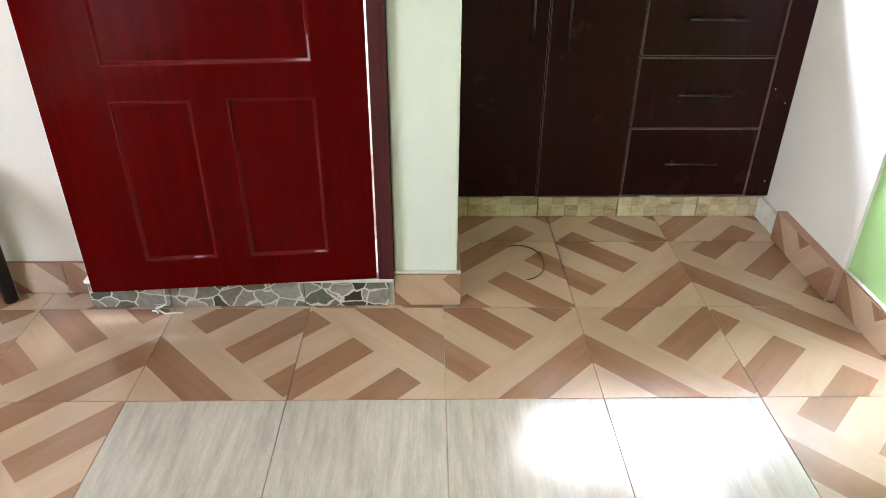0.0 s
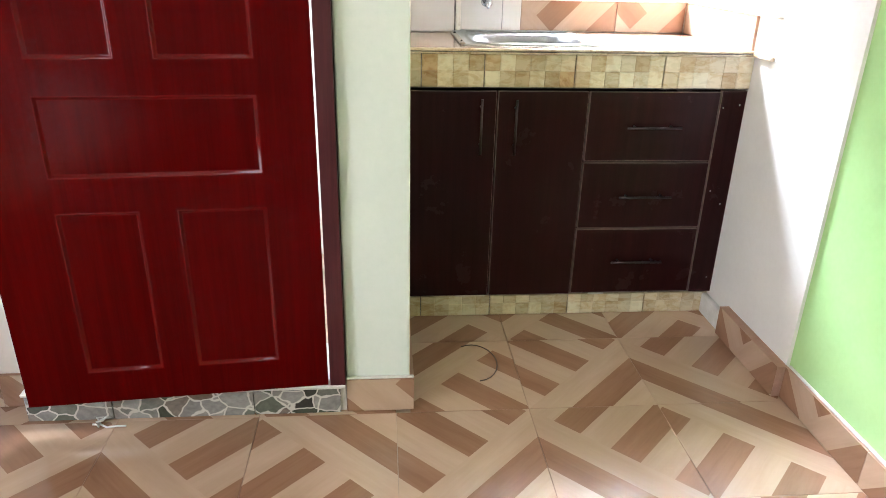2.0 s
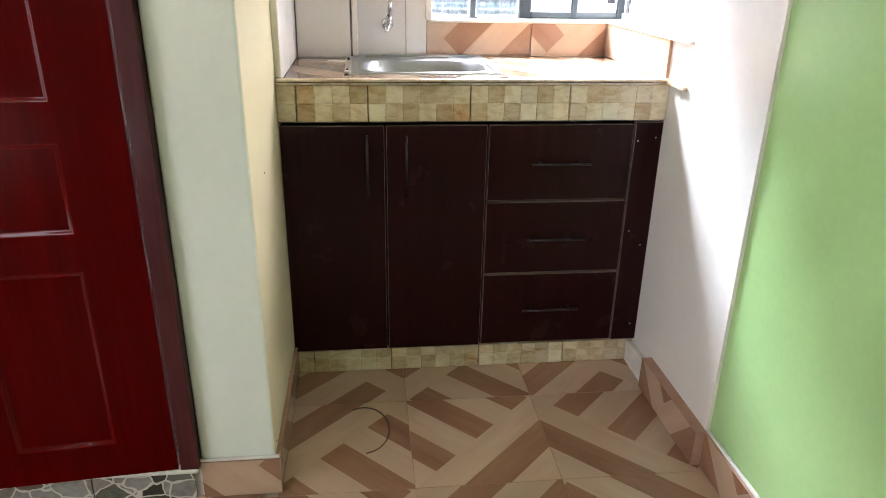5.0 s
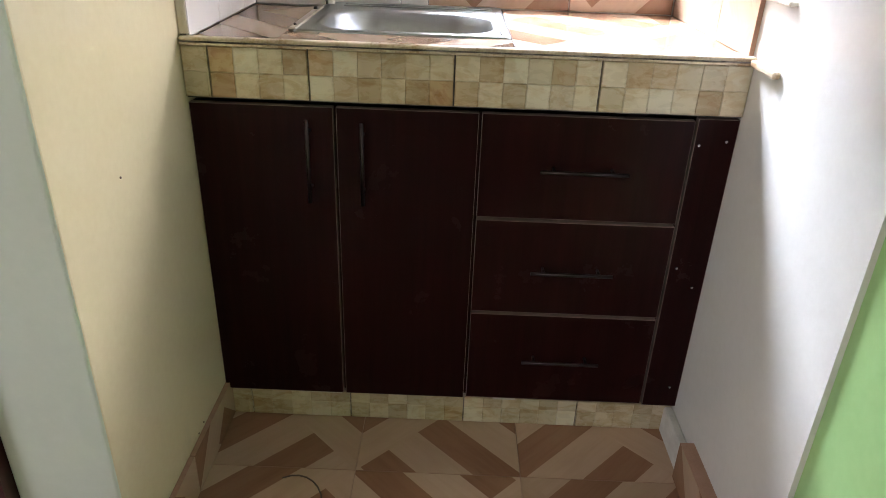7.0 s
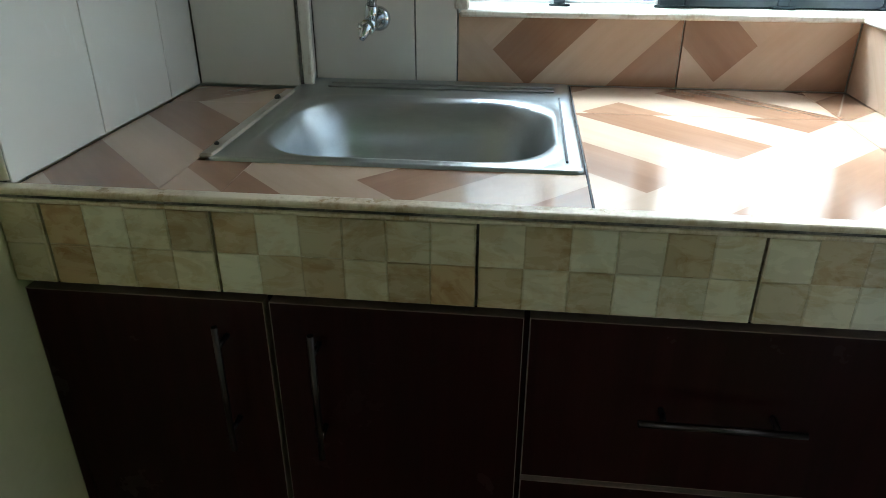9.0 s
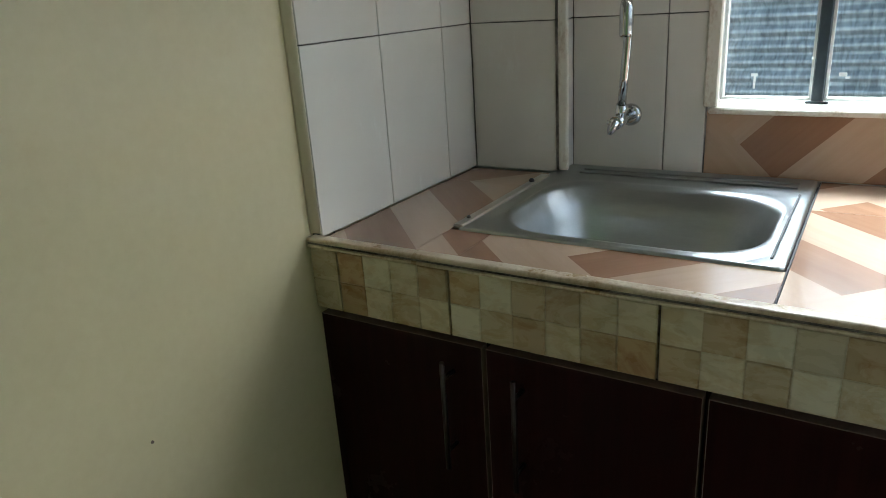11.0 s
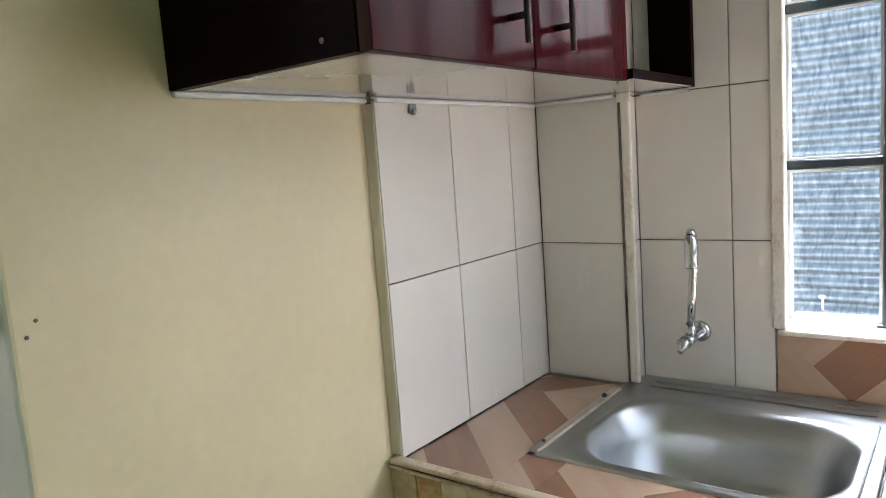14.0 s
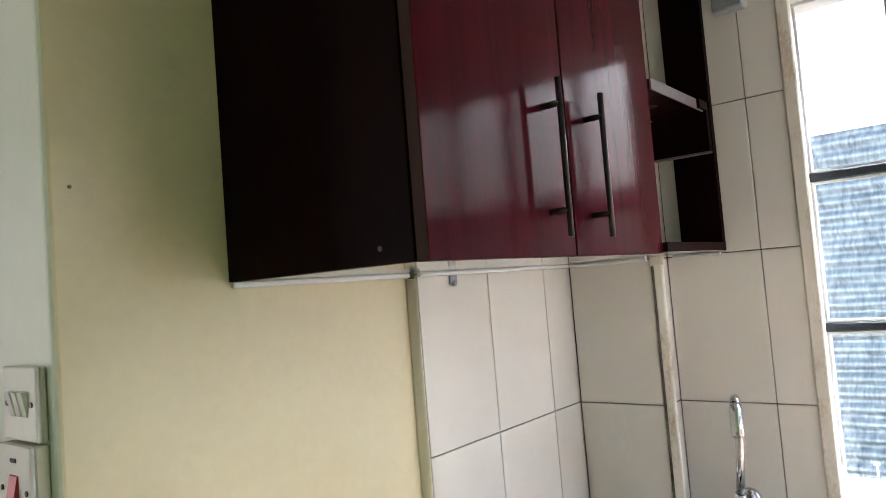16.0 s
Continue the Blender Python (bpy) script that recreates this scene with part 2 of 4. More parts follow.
IRON = surface("galvanised_iron", (0.08, 0.11, 0.135), (0.36, 0.44, 0.49), 9, 0.5, stretch=(7, 1, 1.3), metal=0.2, bump_s=0.05, spread=(0.36, 0.66), stains=((0.07, 0.085, 0.10), 26, 0.54, 0.45))
EARTH = surface("bare_earth", (0.16, 0.11, 0.07), (0.26, 0.19, 0.13), 3, 0.95, bump_s=0.6)
PUTTY = surface("window_putty", (0.55, 0.56, 0.55), (0.72, 0.73, 0.72), 15, 0.7)
FIBRE = surface("dark_strap", (0.07, 0.042, 0.028), (0.12, 0.075, 0.05), 30, 0.6)


def glass_mat():
    m, t, bs = nodes_of("window_glass")
    bs.inputs["Transmission Weight"].default_value = 1.0
    bs.inputs["IOR"].default_value = 1.45
    bs.inputs["Roughness"].default_value = 0.0
    n = noise_tex(t, coords(t, "Object", (1, 1, 1)), 30, 4)
    t.links.new(ramp(t, n, [(0.3, (0.90, 0.93, 0.95)), (0.7, (0.97, 0.98, 0.99))]), bs.inputs["Base Color"])
    return m


GLASS = glass_mat()
FACADE = surface("white_house_render", (0.68, 0.66, 0.62), (0.80, 0.79, 0.76), 2, 0.8, bump_s=0.2)


GREY_FRAME = surface("grey_painted_steel", (0.22, 0.24, 0.25), (0.32, 0.34, 0.35), 12, 0.4)
PALE_GLARE_FRAME = surface("pale_paint_and_glare_steel", (0.62, 0.63, 0.62), (0.74, 0.75, 0.74), 12, 0.4)


# ---- builders ----
def part(name, bm, material, parent=None, label="", smooth=False):
    me = bpy.data.meshes.new(name)
    bmesh.ops.recalc_face_normals(bm, faces=bm.faces)
    bm.to_mesh(me)
    bm.free()
    for m in (material if isinstance(material, (list, tuple)) else [material]):
        me.materials.append(m)
    if smooth:
        me.polygons.foreach_set("use_smooth", [True] * len(me.polygons))
    ob = new(name, me)
    if parent:
        ob.parent = parent
    if label:
        tagged(ob, label)
    return ob


def thing(name, label, category, group="", kind="", at=(0, 0, 0)):
    ob = new(name)
    ob.location = at
    ob.empty_display_size = 0.05
    return tagged(ob, label, category, group, kind)


def box(bm, x0, x1, y0, y1, z0, z1, bevel=0.0, mi=0, seg=1):
    made = bmesh.ops.create_cube(bm, size=1.0, matrix=Matrix.LocRotScale(((x0 + x1) / 2, (y0 + y1) / 2, (z0 + z1) / 2), None, (x1 - x0, y1 - y0, z1 - z0)))
    vs = made["verts"]
    fs = {f for v in vs for f in v.link_faces}
    for f in fs:
        f.material_index = mi
    if bevel:
        es = list({e for v in vs for e in v.link_edges})
        bmesh.ops.bevel(bm, geom=es, offset=bevel, segments=seg, affect='EDGES', profile=0.5, material=-1)
    return vs


def boxes(*specs):
    bm = bmesh.new()
    for s in specs:
        box(bm, *s)
    return bm


def tube(bm, pts, r, n=12, radii=None):
    """A round bar along points."""
    pts = [Vector(p) for p in pts]
    rings = []
    up = Vector((0.37, 0.2, 0.9)).normalized()
    for i, p in enumerate(pts):
        d = (pts[min(i + 1, len(pts) - 1)] - pts[max(i - 1, 0)]).normalized()
        a = d.cross(up)
        a = (a if a.length > 0.05 else d.cross(Vector((1, 0, 0)))).normalized()
        b = d.cross(a)
        rr = radii[i] if radii else r
        rings.append([bm.verts.new(p + rr * (math.cos(2 * math.pi * k / n) * a + math.sin(2 * math.pi * k / n) * b)) for k in range(n)])
    for q, w in zip(rings, rings[1:]):
        for k in range(n):
            bm.faces.new((q[k], q[(k + 1) % n], w[(k + 1) % n], w[k])).smooth = True
    bm.faces.new(rings[0][::-1])
    bm.faces.new(rings[-1])


def clip(poly, a, b, c):
    """The part of a convex polygon where a*x + b*y <= c."""
    out = []
    for p, q in zip(poly, poly[1:] + poly[:1]):
        dp, dq = a * p[0] + b * p[1] - c, a * q[0] + b * q[1] - c
        if dp <= 0:
            out.append(p)
        if (dp < 0 < dq) or (dq < 0 < dp):
            k = dp / (dp - dq)
            out.append((p[0] + k * (q[0] - p[0]), p[1] + k * (q[1] - p[1])))
    return out


TILE = 0.4035


def stripes():
    """Fields of the parquet print on a 0.4 m tile: convex polygon, dark or light, direction of grain."""
    full = [(0, 0), (TILE, 0), (TILE, TILE), (0, TILE)]
    fields = []
    for lo, hi, dark in ((0.0, 0.132, 0), (0.132, 0.262, 1), (0.262, 0.5, 0)):
        fields.append((clip(clip(full, 1, -1, hi), -1, 1, -lo), dark, (1, 1)))
    edges = [-0.01, 0.125, 0.252, 0.39, 0.518, 0.657, 0.785, 0.9]
    half = clip(full, 1, -1, 0)
    for i, (lo, hi) in enumerate(zip(edges, edges[1:])):
        fields.append((clip(clip(half, 1, 1, hi), -1, -1, -lo), i % 2, (1, -1)))
    return [f for f in fields if len(f[0]) > 2]


FIELDS = stripes()


def turned(p, k):
    x, y = p
    for _ in range(k % 4):
        x, y = TILE - y, x
    return x, y


def print_tile(x0, x1, y0, y1, turn, thick=0.008, gap=0.0008, fields=None):
    """A cut of the printed tile lying in xy from its own corner; turn counts quarter turns to the left. A cut piece may name its own fields. Materials: light, dark, edge."""
    bm = bmesh.new()
    uv = bm.loops.layers.uv.new("UVMap")
    x0, x1, y0, y1 = x0 + gap, x1 - gap, y0 + gap, y1 - gap
    for poly, dark, d in fields or FIELDS:
        q = [turned(p, turn) for p in poly] if not fields else poly
        for a, b, c in ((1, 0, x1), (-1, 0, -x0), (0, 1, y1), (0, -1, -y0)):
            q = clip(q, a, b, c) if len(q) > 2 else []
        clean = [p for i, p in enumerate(q) if (Vector(p) - Vector(q[i - 1])).length > 1e-5]
        if len(clean) < 3:
            continue
        f = bm.faces.new([bm.verts.new((*p, thick)) for p in clean])
        f.material_index = dark
        o = turned((0, 0), turn)
        e = turned(d, turn) if not fields else (o[0] + d[0], o[1] + d[1])
        g = Vector((e[0] - o[0], e[1] - o[1])).normalized()
        for l in f.loops:
            p = Vector(l.vert.co[:2])
            l[uv].uv = (p.dot(g) + 3.7 * dark + turn, p.x * g.y - p.y * g.x + 2 * turn)
    top = [(x0, y0), (x1, y0), (x1, y1), (x0, y1)]
    for a, b in zip(top, top[1:] + top[:1]):
        f = bm.faces.new([bm.verts.new((*a, 0)), bm.verts.new((*b, 0)), bm.verts.new((*b, thick)), bm.verts.new((*a, thick))])
        f.material_index = 2
    me = bpy.data.meshes.new("tile")
    bmesh.ops.recalc_face_normals(bm, faces=bm.faces)
    bm.to_mesh(me)
    bm.free()
    for m in (T_LIGHT, T_DARK, T_EDGE):
        me.materials.append(m)
    return me


def bands(edges, first_dark, along):
    """Print fields between slanted lines: along (1, -1) the lines are x + y, along (1, 1) they are y - x."""
    big = [(-2, -2), (2, -2), (2, 2), (-2, 2)]
    sx = 1 if along == (1, -1) else -1
    return [(clip(clip(big, sx, 1, hi), -sx, -1, -lo), (first_dark + i) % 2, along) for i, (lo, hi) in enumerate(zip(edges, edges[1:]))]


def place(name, me, parent, m):
    ob = new(name, me)
    ob.parent = parent
    ob.matrix_basis = m
    return ob


# ---- large structure ----
X_E = 1.176      # niche's right wall
X_W = 0.000      # niche's left wall
Y_P = 0.025      # pillar front
Y_N = 1.172      # back wall, face of the tiles
H = 2.60
WIN_Z0, WIN_Z1 = 1.115, 2.07
XG0, YG0 = -0.041, -0.002

floor = tagged(part("floor", boxes((-2.4, 1.45, -3.7, 1.32, -0.12, -0.0095)), GROUT), "floor of glazed wood-print and grey streaked tiles", "floor", kind="structure")
ceiling = tagged(part("ceiling", boxes((-2.52, 1.36, -3.82, 0.24, H, H + 0.12), (-0.187, 1.36, 0.2405, 1.36, H, H + 0.12)), CEIL), "plain white ceiling", "ceiling", kind="structure")


def wall(name, material, label, *specs):
    return tagged(part(name, boxes(*specs), material), label, "wall", kind="structure")


wall_pillar = wall("wall_pillar", [PALE, CREAM], "pale green-white painted pillar beside the niche", (-0.187, X_W, Y_P, 0.64, 0.0, H, 0.007, 0, 3), (-0.187, X_W, 0.64, 1.32, 0.0, H))
for f in wall_pillar.data.polygons:
    if f.normal.x > 0.85:
        f.material_index = 1
wall("wall_north_door", WHITE_PAINT, "white painted wall round the red door", (-2.4, -1.10, 0.10, 0.24, 0.0, H), (-1.10, -0.187, 0.10, 0.24, 2.14, H))
# out of view; its opening is invented to hold the fill lamp
wall("wall_west", WHITE_PAINT, "unseen white side wall with an added opening for the fill lamp", (-2.52, -2.4, -3.7, 0.24, 0.0, 0.9), (-2.52, -2.4, -3.7, 0.24, 2.2, H), (-2.52, -2.4, -3.7, -2.7, 0.9, 2.2), (-2.52, -2.4, -1.1, 0.24, 0.9, 2.2))
wall("wall_south", WHITE_PAINT, "plain white painted wall", (-2.4, 1.45, -3.82, -3.7, 0.0, H))
wall("wall_corridor", WHITE_PAINT, "sunlit white yard wall behind the ajar door", (-2.4, -0.187, 1.2, 1.32, 0.0, H), (-2.52, -2.4, 0.24, 1.32, 0.0, H))
wall("wall_east_green", GREEN, "bright green painted wall", (1.186, 1.33, -3.7, 0.030, 0.0, H))
JAMB = 0.446
niche_wall = wall("wall_east_niche", WHITE_PAINT, "white painted wall of the kitchen niche with a window opening", (X_E - 0.0005, 1.33, 0.030, JAMB, 0.0, H), (X_E, 1.33, JAMB, 1.32, 0.0, WIN_Z0 - 0.012), (X_E, 1.33, JAMB, 1.32, WIN_Z1, H))
wall("wall_north", WHITE_PAINT, "back wall of the kitchen niche with a window opening", (X_W, 0.489, Y_N + 0.01, 1.32, 0.0, H), (0.489, X_E, Y_N + 0.01, 1.32, 0.0, WIN_Z0 - 0.012), (0.489, X_E, Y_N + 0.01, 1.32, WIN_Z1, H))
wall("wall_pipe_box", WHITE_PAINT, "boxed-in pipe corner behind the sink", (X_W, 0.212, 1.117, Y_N + 0.01, 0.90, H))

# ---- skirting ----
def skirting(name, label, parts, thick=0.012):
    """Cut floor tiles along the foot of a wall: (matrix, length, offset into the print, turn)."""
    ob = thing(name, label, "skirting", kind="structure")
    for m, length, off, turn in parts:
        place("tile", print_tile(off, off + length, 0.13, 0.24, turn, thick), ob, m @ pose(-off, -0.13, 0))
    return ob


def upright(x, y, z, facing):
    """Pose of a piece whose own y goes up the wall and whose face looks along facing."""
    rz = {'-y': 0, 'x': 90, 'y': 180, '-x': -90}[facing]
    return pose(x, y, z) @ pose(0, 0, 0, 0, 0, rz) @ pose(0, 0, 0, 90, 0, 0)


skirting("skirting_pillar", "brown wood-print tile skirting at the pillar's foot", [(upright(0.0005, 0.026, 0.001, 'x'), 0.285, 0.0, 1), (upright(0.0005, 0.312, 0.001, 'x'), 0.285, 0.0, 2)])
foot = [(clip(clip([(-0.3, 0), (0.2, 0), (0.2, 0.2), (-0.3, 0.2)], -1, -1, -0.236), -1, 1, -0.052), 1, (1, -1))]
foot += [(clip(clip([(-0.3, 0), (0.2, 0), (0.2, 0.2), (-0.3, 0.2)], 1, 1, 0.236), -1, -1, -0.05), 0, (1, -1)), (clip([(-0.3, 0), (0.2, 0), (0.2, 0.2), (-0.3, 0.2)], 1, 1, 0.05), 1, (1, -1))]
foot += [(clip(clip([(-0.3, 0), (0.3, 0), (0.3, 0.2), (-0.3, 0.2)], -1, -1, -0.236), 1, -1, 0.052), 0, (1, 1))]
place("tile", print_tile(0.0, 0.199, 0.0, 0.110, 0, 0.012, 0.0006, foot), bpy.data.objects["skirting_pillar"], upright(-0.187, 0.0245, 0.001, '-y'))
skirting("skirting_left", "brown wood-print tile skirting beside the door", [(upright(-2.4 + 0.4 * i, 0.098, 0.001, '-y'), 0.4 if i < 3 else 0.1, 0.0, i) for i in range(4)])
skirting("skirting_niche", "brown wood-print tile skirting along the niche wall", [(upright(X_E, 0.424, 0.001, '-x'), 0.403, 0.0, 0)], 0.034)
tagged(part("trim_cement", boxes((1.152, X_E - 0.0006, 0.4255, 0.5955, 0.0, 0.080, 0.004)), CEMENT), "pale cement fillet at the foot of the niche wall", "trim", kind="structure")
skirting("skirting_green", "brown wood-print tile skirting along the green wall", [(upright(1.186, 0.02 - 0.4 * i, 0.001, '-x'), 0.4, 0.0, i) for i in range(9)], 0.018)
tagged(part("trim_plaster", boxes((1.172, 1.185, -3.6, 0.018, 0.112, 0.118, 0.003), (-0.189, 0.0125, 0.012, 0.0245, 0.1115, 0.119, 0.003)), CEMENT), "rough white filler above the skirting", "trim", kind="structure")

# ---- red door ----
door = thing("door_1", "red enamelled panel door standing slightly ajar in a maroon frame", "door", kind="structure", at=(-0.238, 0.0, 0.0))
DA = 5.0
leaf_m = pose(-0.238, 0.0, 0.0, 0, 0, DA)
W, DH = 0.808, 2.03
PANELS = ((-0.642, -0.443, 0.200, 0.662), (-0.354, -0.132, 0.200, 0.662), (-0.642, -0.134, 0.749, 0.950), (-0.642, -0.447, 1.032, 1.95), (-0.362, -0.134, 1.032, 1.95))
bm = bmesh.new()
us, vs = [-W, -0.642, -0.447, -0.354, -0.134, 0.0], [0.106, 0.200, 0.662, 0.749, 0.950, 1.032, 1.95, 0.108 + DH]
for a, b in zip(us, us[1:]):
    box(bm, a, b, 0.012, 0.04, 0.106, 0.108 + DH)
for v0, v1 in zip(vs, vs[1:]):
    row = sorted((p[0], p[1]) for p in PANELS if p[2] == v0)
    edge = -W
    for a, b in row + [(0.0, 0.0)]:
        box(bm, edge, a, 0.0, 0.0119, v0, v1)
        edge = b
leaf = part("leaf", bm, DOOR_RED, door, "glossy red door leaf with pressed panels")
leaf.matrix_basis = pose(0, 0, 0, 0, 0, DA)


def pressed_panel(x0, x1, z0, z1):
    """Sunk panel: a rounded lip, a steep slope and a shallow raised field."""
    bm = bmesh.new()
    prof = [(0.0, 0.0), (0.0015, -0.0004), (0.003, 0.0002), (0.005, 0.0022), (0.0075, 0.0052), (0.0095, 0.0066), (0.0115, 0.0070)]
    loops = [[bm.verts.new(p) for p in ((x0 + d, h, z0 + d), (x1 - d, h, z0 + d), (x1 - d, h, z1 - d), (x0 + d, h, z1 - d))] for d, h in prof]
    for a, b in zip(loops, loops[1:]):
        for k in range(4):
            bm.faces.new((a[k], a[(k + 1) % 4], b[(k + 1) % 4], b[k])).smooth = True
    bm.faces.new(loops[-1]).material_index = 1
    return part("panel", bm, [DOOR_RIM_LIT, DOOR_RED], leaf)


for spec in PANELS:
    pressed_panel(*spec)
bm = bmesh.new()
box(bm, -0.775, -0.730, -0.006, 0.0, 1.035, 1.25, 0.004, seg=2)
plate = part("handle_plate", bm, CHROME, leaf, "silver metal lock plate")
bm = bmesh.new()
tube(bm, [(-0.752, -0.004, 1.17), (-0.752, -0.045, 1.17), (-0.750, -0.052, 1.17), (-0.650, -0.05, 1.168)], 0.008)
part("lever", bm, CHROME, plate)
for nm, sp in (("frame_post", (0.0055, 0.050, -0.002, 0.14, 0.102, 2.14)), ("frame_post", (-0.865, -0.815, 0.045, 0.14, 0.102, 2.14)), ("frame_head", (-0.815, 0.004, 0.02, 0.14, 2.145, 2.19))):
    bm = bmesh.new()
    box(bm, *sp, 0.002, seg=2)
    part(nm, bm, FRAME_RED, door, "maroon painted door frame")

threshold = thing("door_sill", "raised door sill faced with grey stone-print tiles", "sill", kind="structure")
part("ledge", boxes((-1.10, -0.189, 0.022, 0.24, 0.0, 0.092), (-1.10, -0.189, -0.007, 0.24, 0.093, 0.1045, 0.003)), CEMENT, threshold, "white cement ledge")
for x0, x1 in ((-1.10, -0.862), (-0.859, -0.459), (-0.456, -0.205)):
    part("tile", boxes((x0, x1, 0.010, 0.021, 0.001, 0.092, 0.001)), PAVING, threshold)

# ---- base cabinet ----
Y_C = 0.580
cab = thing("base_cabinet", "dark mahogany laminate sink cabinet with two doors and three drawers", "cabinet", at=(0.6, 0.58, 0.09))
inv = Matrix.Translation((-0.6, -0.58, -0.09))


def sub(name, bm, material, parent=None, label="", origin=(0.6, 0.58, 0.09)):
    bmesh.ops.translate(bm, verts=bm.verts, vec=-Vector(origin))
    return part(name, bm, material, parent, label)


sub("carcass", boxes((X_W + 0.002, X_E - 0.002, Y_C + 0.022, 1.165, 0.092, 0.850)), LAM, cab)


def front(name, x0, x1, z0, z1, parent):
    """A laminate front with a paler banded edge round its face."""
    bm = bmesh.new()
    box(bm, x0, x1, Y_C, Y_C + 0.018, z0, z1)
    bm.faces.ensure_lookup_table()
    face = [f for f in bm.faces if f.normal.y < -0.9]
    ins = bmesh.ops.inset_region(bm, faces=face, thickness=0.0016, depth=0.0)
    for f in bm.faces:
        f.material_index = 1
    for f in face:
        f.material_index = 0
    return sub(name, bm, [LAM, EDGE], parent)


def bar_handle(parent, x, z, length, upright_bar):
    bm = bmesh.new()
    y = Y_C - 0.030
    a = Vector((0, 0, 1)) if upright_bar else Vector((1, 0, 0))
    c = Vector((x, y, z))
    tube(bm, [c - a * length / 2, c + a * length / 2], 0.0042, 10)
    for s in (-1, 1):
        q = c + a * s * length * 0.34
        tube(bm, [q, q + Vector((0, 0.030, 0))], 0.0035, 8)
    return sub("handle", bm, HANDLE, parent, "dark metal bar handle")


d1 = front("door", 0.002, 0.309, 0.094, 0.852, cab)
bar_handle(d1, 0.257, 0.737, 0.188, True)
d2 = front("door", 0.316, 0.622, 0.094, 0.852, cab)
bar_handle(d2, 0.374, 0.734, 0.188, True)
for z0, z1, hz in ((0.612, 0.852, 0.735), (0.361, 0.604, 0.485), (0.098, 0.353, 0.233)):
    dr = front("drawer", 0.629, 1.082, z0, z1, cab)
    bar_handle(dr, 0.856, hz, 0.190, False)
fil = front("filler_panel", 1.088, X_E - 0.001, 0.094, 0.858, cab)
for x, z in ((1.098, 0.80), (1.155, 0.81), (1.105, 0.50), (1.150, 0.45), (1.150, 0.155)):
    bm = bmesh.new()
    bmesh.ops.create_cone(bm, cap_ends=True, segments=10, radius1=0.004, radius2=0.003, depth=0.003, matrix=pose(x, Y_C - 0.001, z, 90, 0, 0))
    sub("screw", bm, CHROME, fil)

# ---- mosaic tiles ----
def mosaic_tile(parent, x0, x1, z0, z1, y, tones, seed, split=0.5, step=0.0502):
    """A ceramic tile with a print and relief of small squares in two rows; tones name each square, the upper row first."""
    rnd = random.Random(seed)
    bm = bmesh.new()
    g = 0.0017
    box(bm, x0 + g, x1 - g, y, y + 0.009, z0, z1, mi=2)
    mid = z0 + (z1 - z0) * split
    for row, lo, hi in zip(tones.split(), (mid, z0), (z1, mid)):
        for k, tone in enumerate(row):
            w = (x1 - x0 - 2 * g) / len(row) if (x1 - x0) > 0.15 else step
            a = x0 + g + w * k + 0.0003
            b = min(x0 + g + w * (k + 1), x1 - g) - 0.0003
            if b - a < 0.006:
                continue
            dep = y - rnd.uniform(0.0006, 0.0022)
            tilt = [rnd.uniform(-0.0005, 0.0005) for _ in range(4)]
            v = [bm.verts.new(p) for p in ((a, y - 0.0002, lo + 0.0003), (b, y - 0.0002, lo + 0.0003), (b, y - 0.0002, hi - 0.0003), (a, y - 0.0002, hi - 0.0003))]
            i = 0.0016
            u = [bm.verts.new((px, dep + d, pz)) for (px, pz), d in zip(((a + i, lo + i), (b - i, lo + i), (b - i, hi - i), (a + i, hi - i)), tilt)]
            made = [bm.faces.new((u[0], u[1], u[2])), bm.faces.new((u[0], u[2], u[3]))]
            made += [bm.faces.new((v[q], v[(q + 1) % 4], u[(q + 1) % 4], u[q])) for q in range(4)]
            for f in made:
                f.material_index = "wcbtr".index(tone)
    return part("tile", bm, MOSAIC, parent)


counter = thing("countertop", "tiled kitchen countertop with a beige mosaic edge", "countertop", at=(0, 0, 0))
part("slab", boxes((X_W, 0.226, 0.584, Y_N, 0.862, 0.975), (0.640 + 0.02, X_E, 0.584, Y_N, 0.862, 0.975), (0.226, 0.66, 0.584, 0.725, 0.862, 0.975), (0.226, 0.66, 1.03, Y_N, 0.862, 0.975)), GROUT_DARK, counter)
for i, (x0, x1, tones) in enumerate(((X_W, 0.056, "b b"), (0.056, 0.263, "rwct rcbc"), (0.263, 0.566, "twbbcc wbtctr"), (0.566, 0.868, "ctwctc tcbwcc"), (0.868, X_E, "ctbccw bcwctc"))):
    mosaic_tile(counter, x0, x1, 0.867, 0.972, 0.573, tones, 11 + i)
toe = thing("plinth", "low plinth of beige mosaic tiles under the cabinet", "plinth", kind="structure")
part("core", boxes((X_W, X_E, 0.607, 0.66, 0.0, 0.086)), GROUT_DARK, toe)
for i, (x0, x1, tones) in enumerate(((X_W, 0.062, "b t"), (0.062, 0.324, "bcwcb tbcwc"), (0.324, 0.625, "cbwccb bcbwct"), (0.625, 0.925, "cbcwbc wccbcw"), (0.925, X_E, "cbcbc bcccb"))):
    mosaic_tile(toe, x0, x1, 0.001, 0.082, 0.597, tones, 40 + i, 0.6)

tagged(part("trim_filler", boxes((0.19, 0.305, 0.588, 0.5965, 0.0835, 0.0905, 0.002), (0.70, 0.76, 0.589, 0.5965, 0.0835, 0.0895, 0.002)), CEMENT), "rough white filler left on the plinth tiles", "trim", kind="structure")

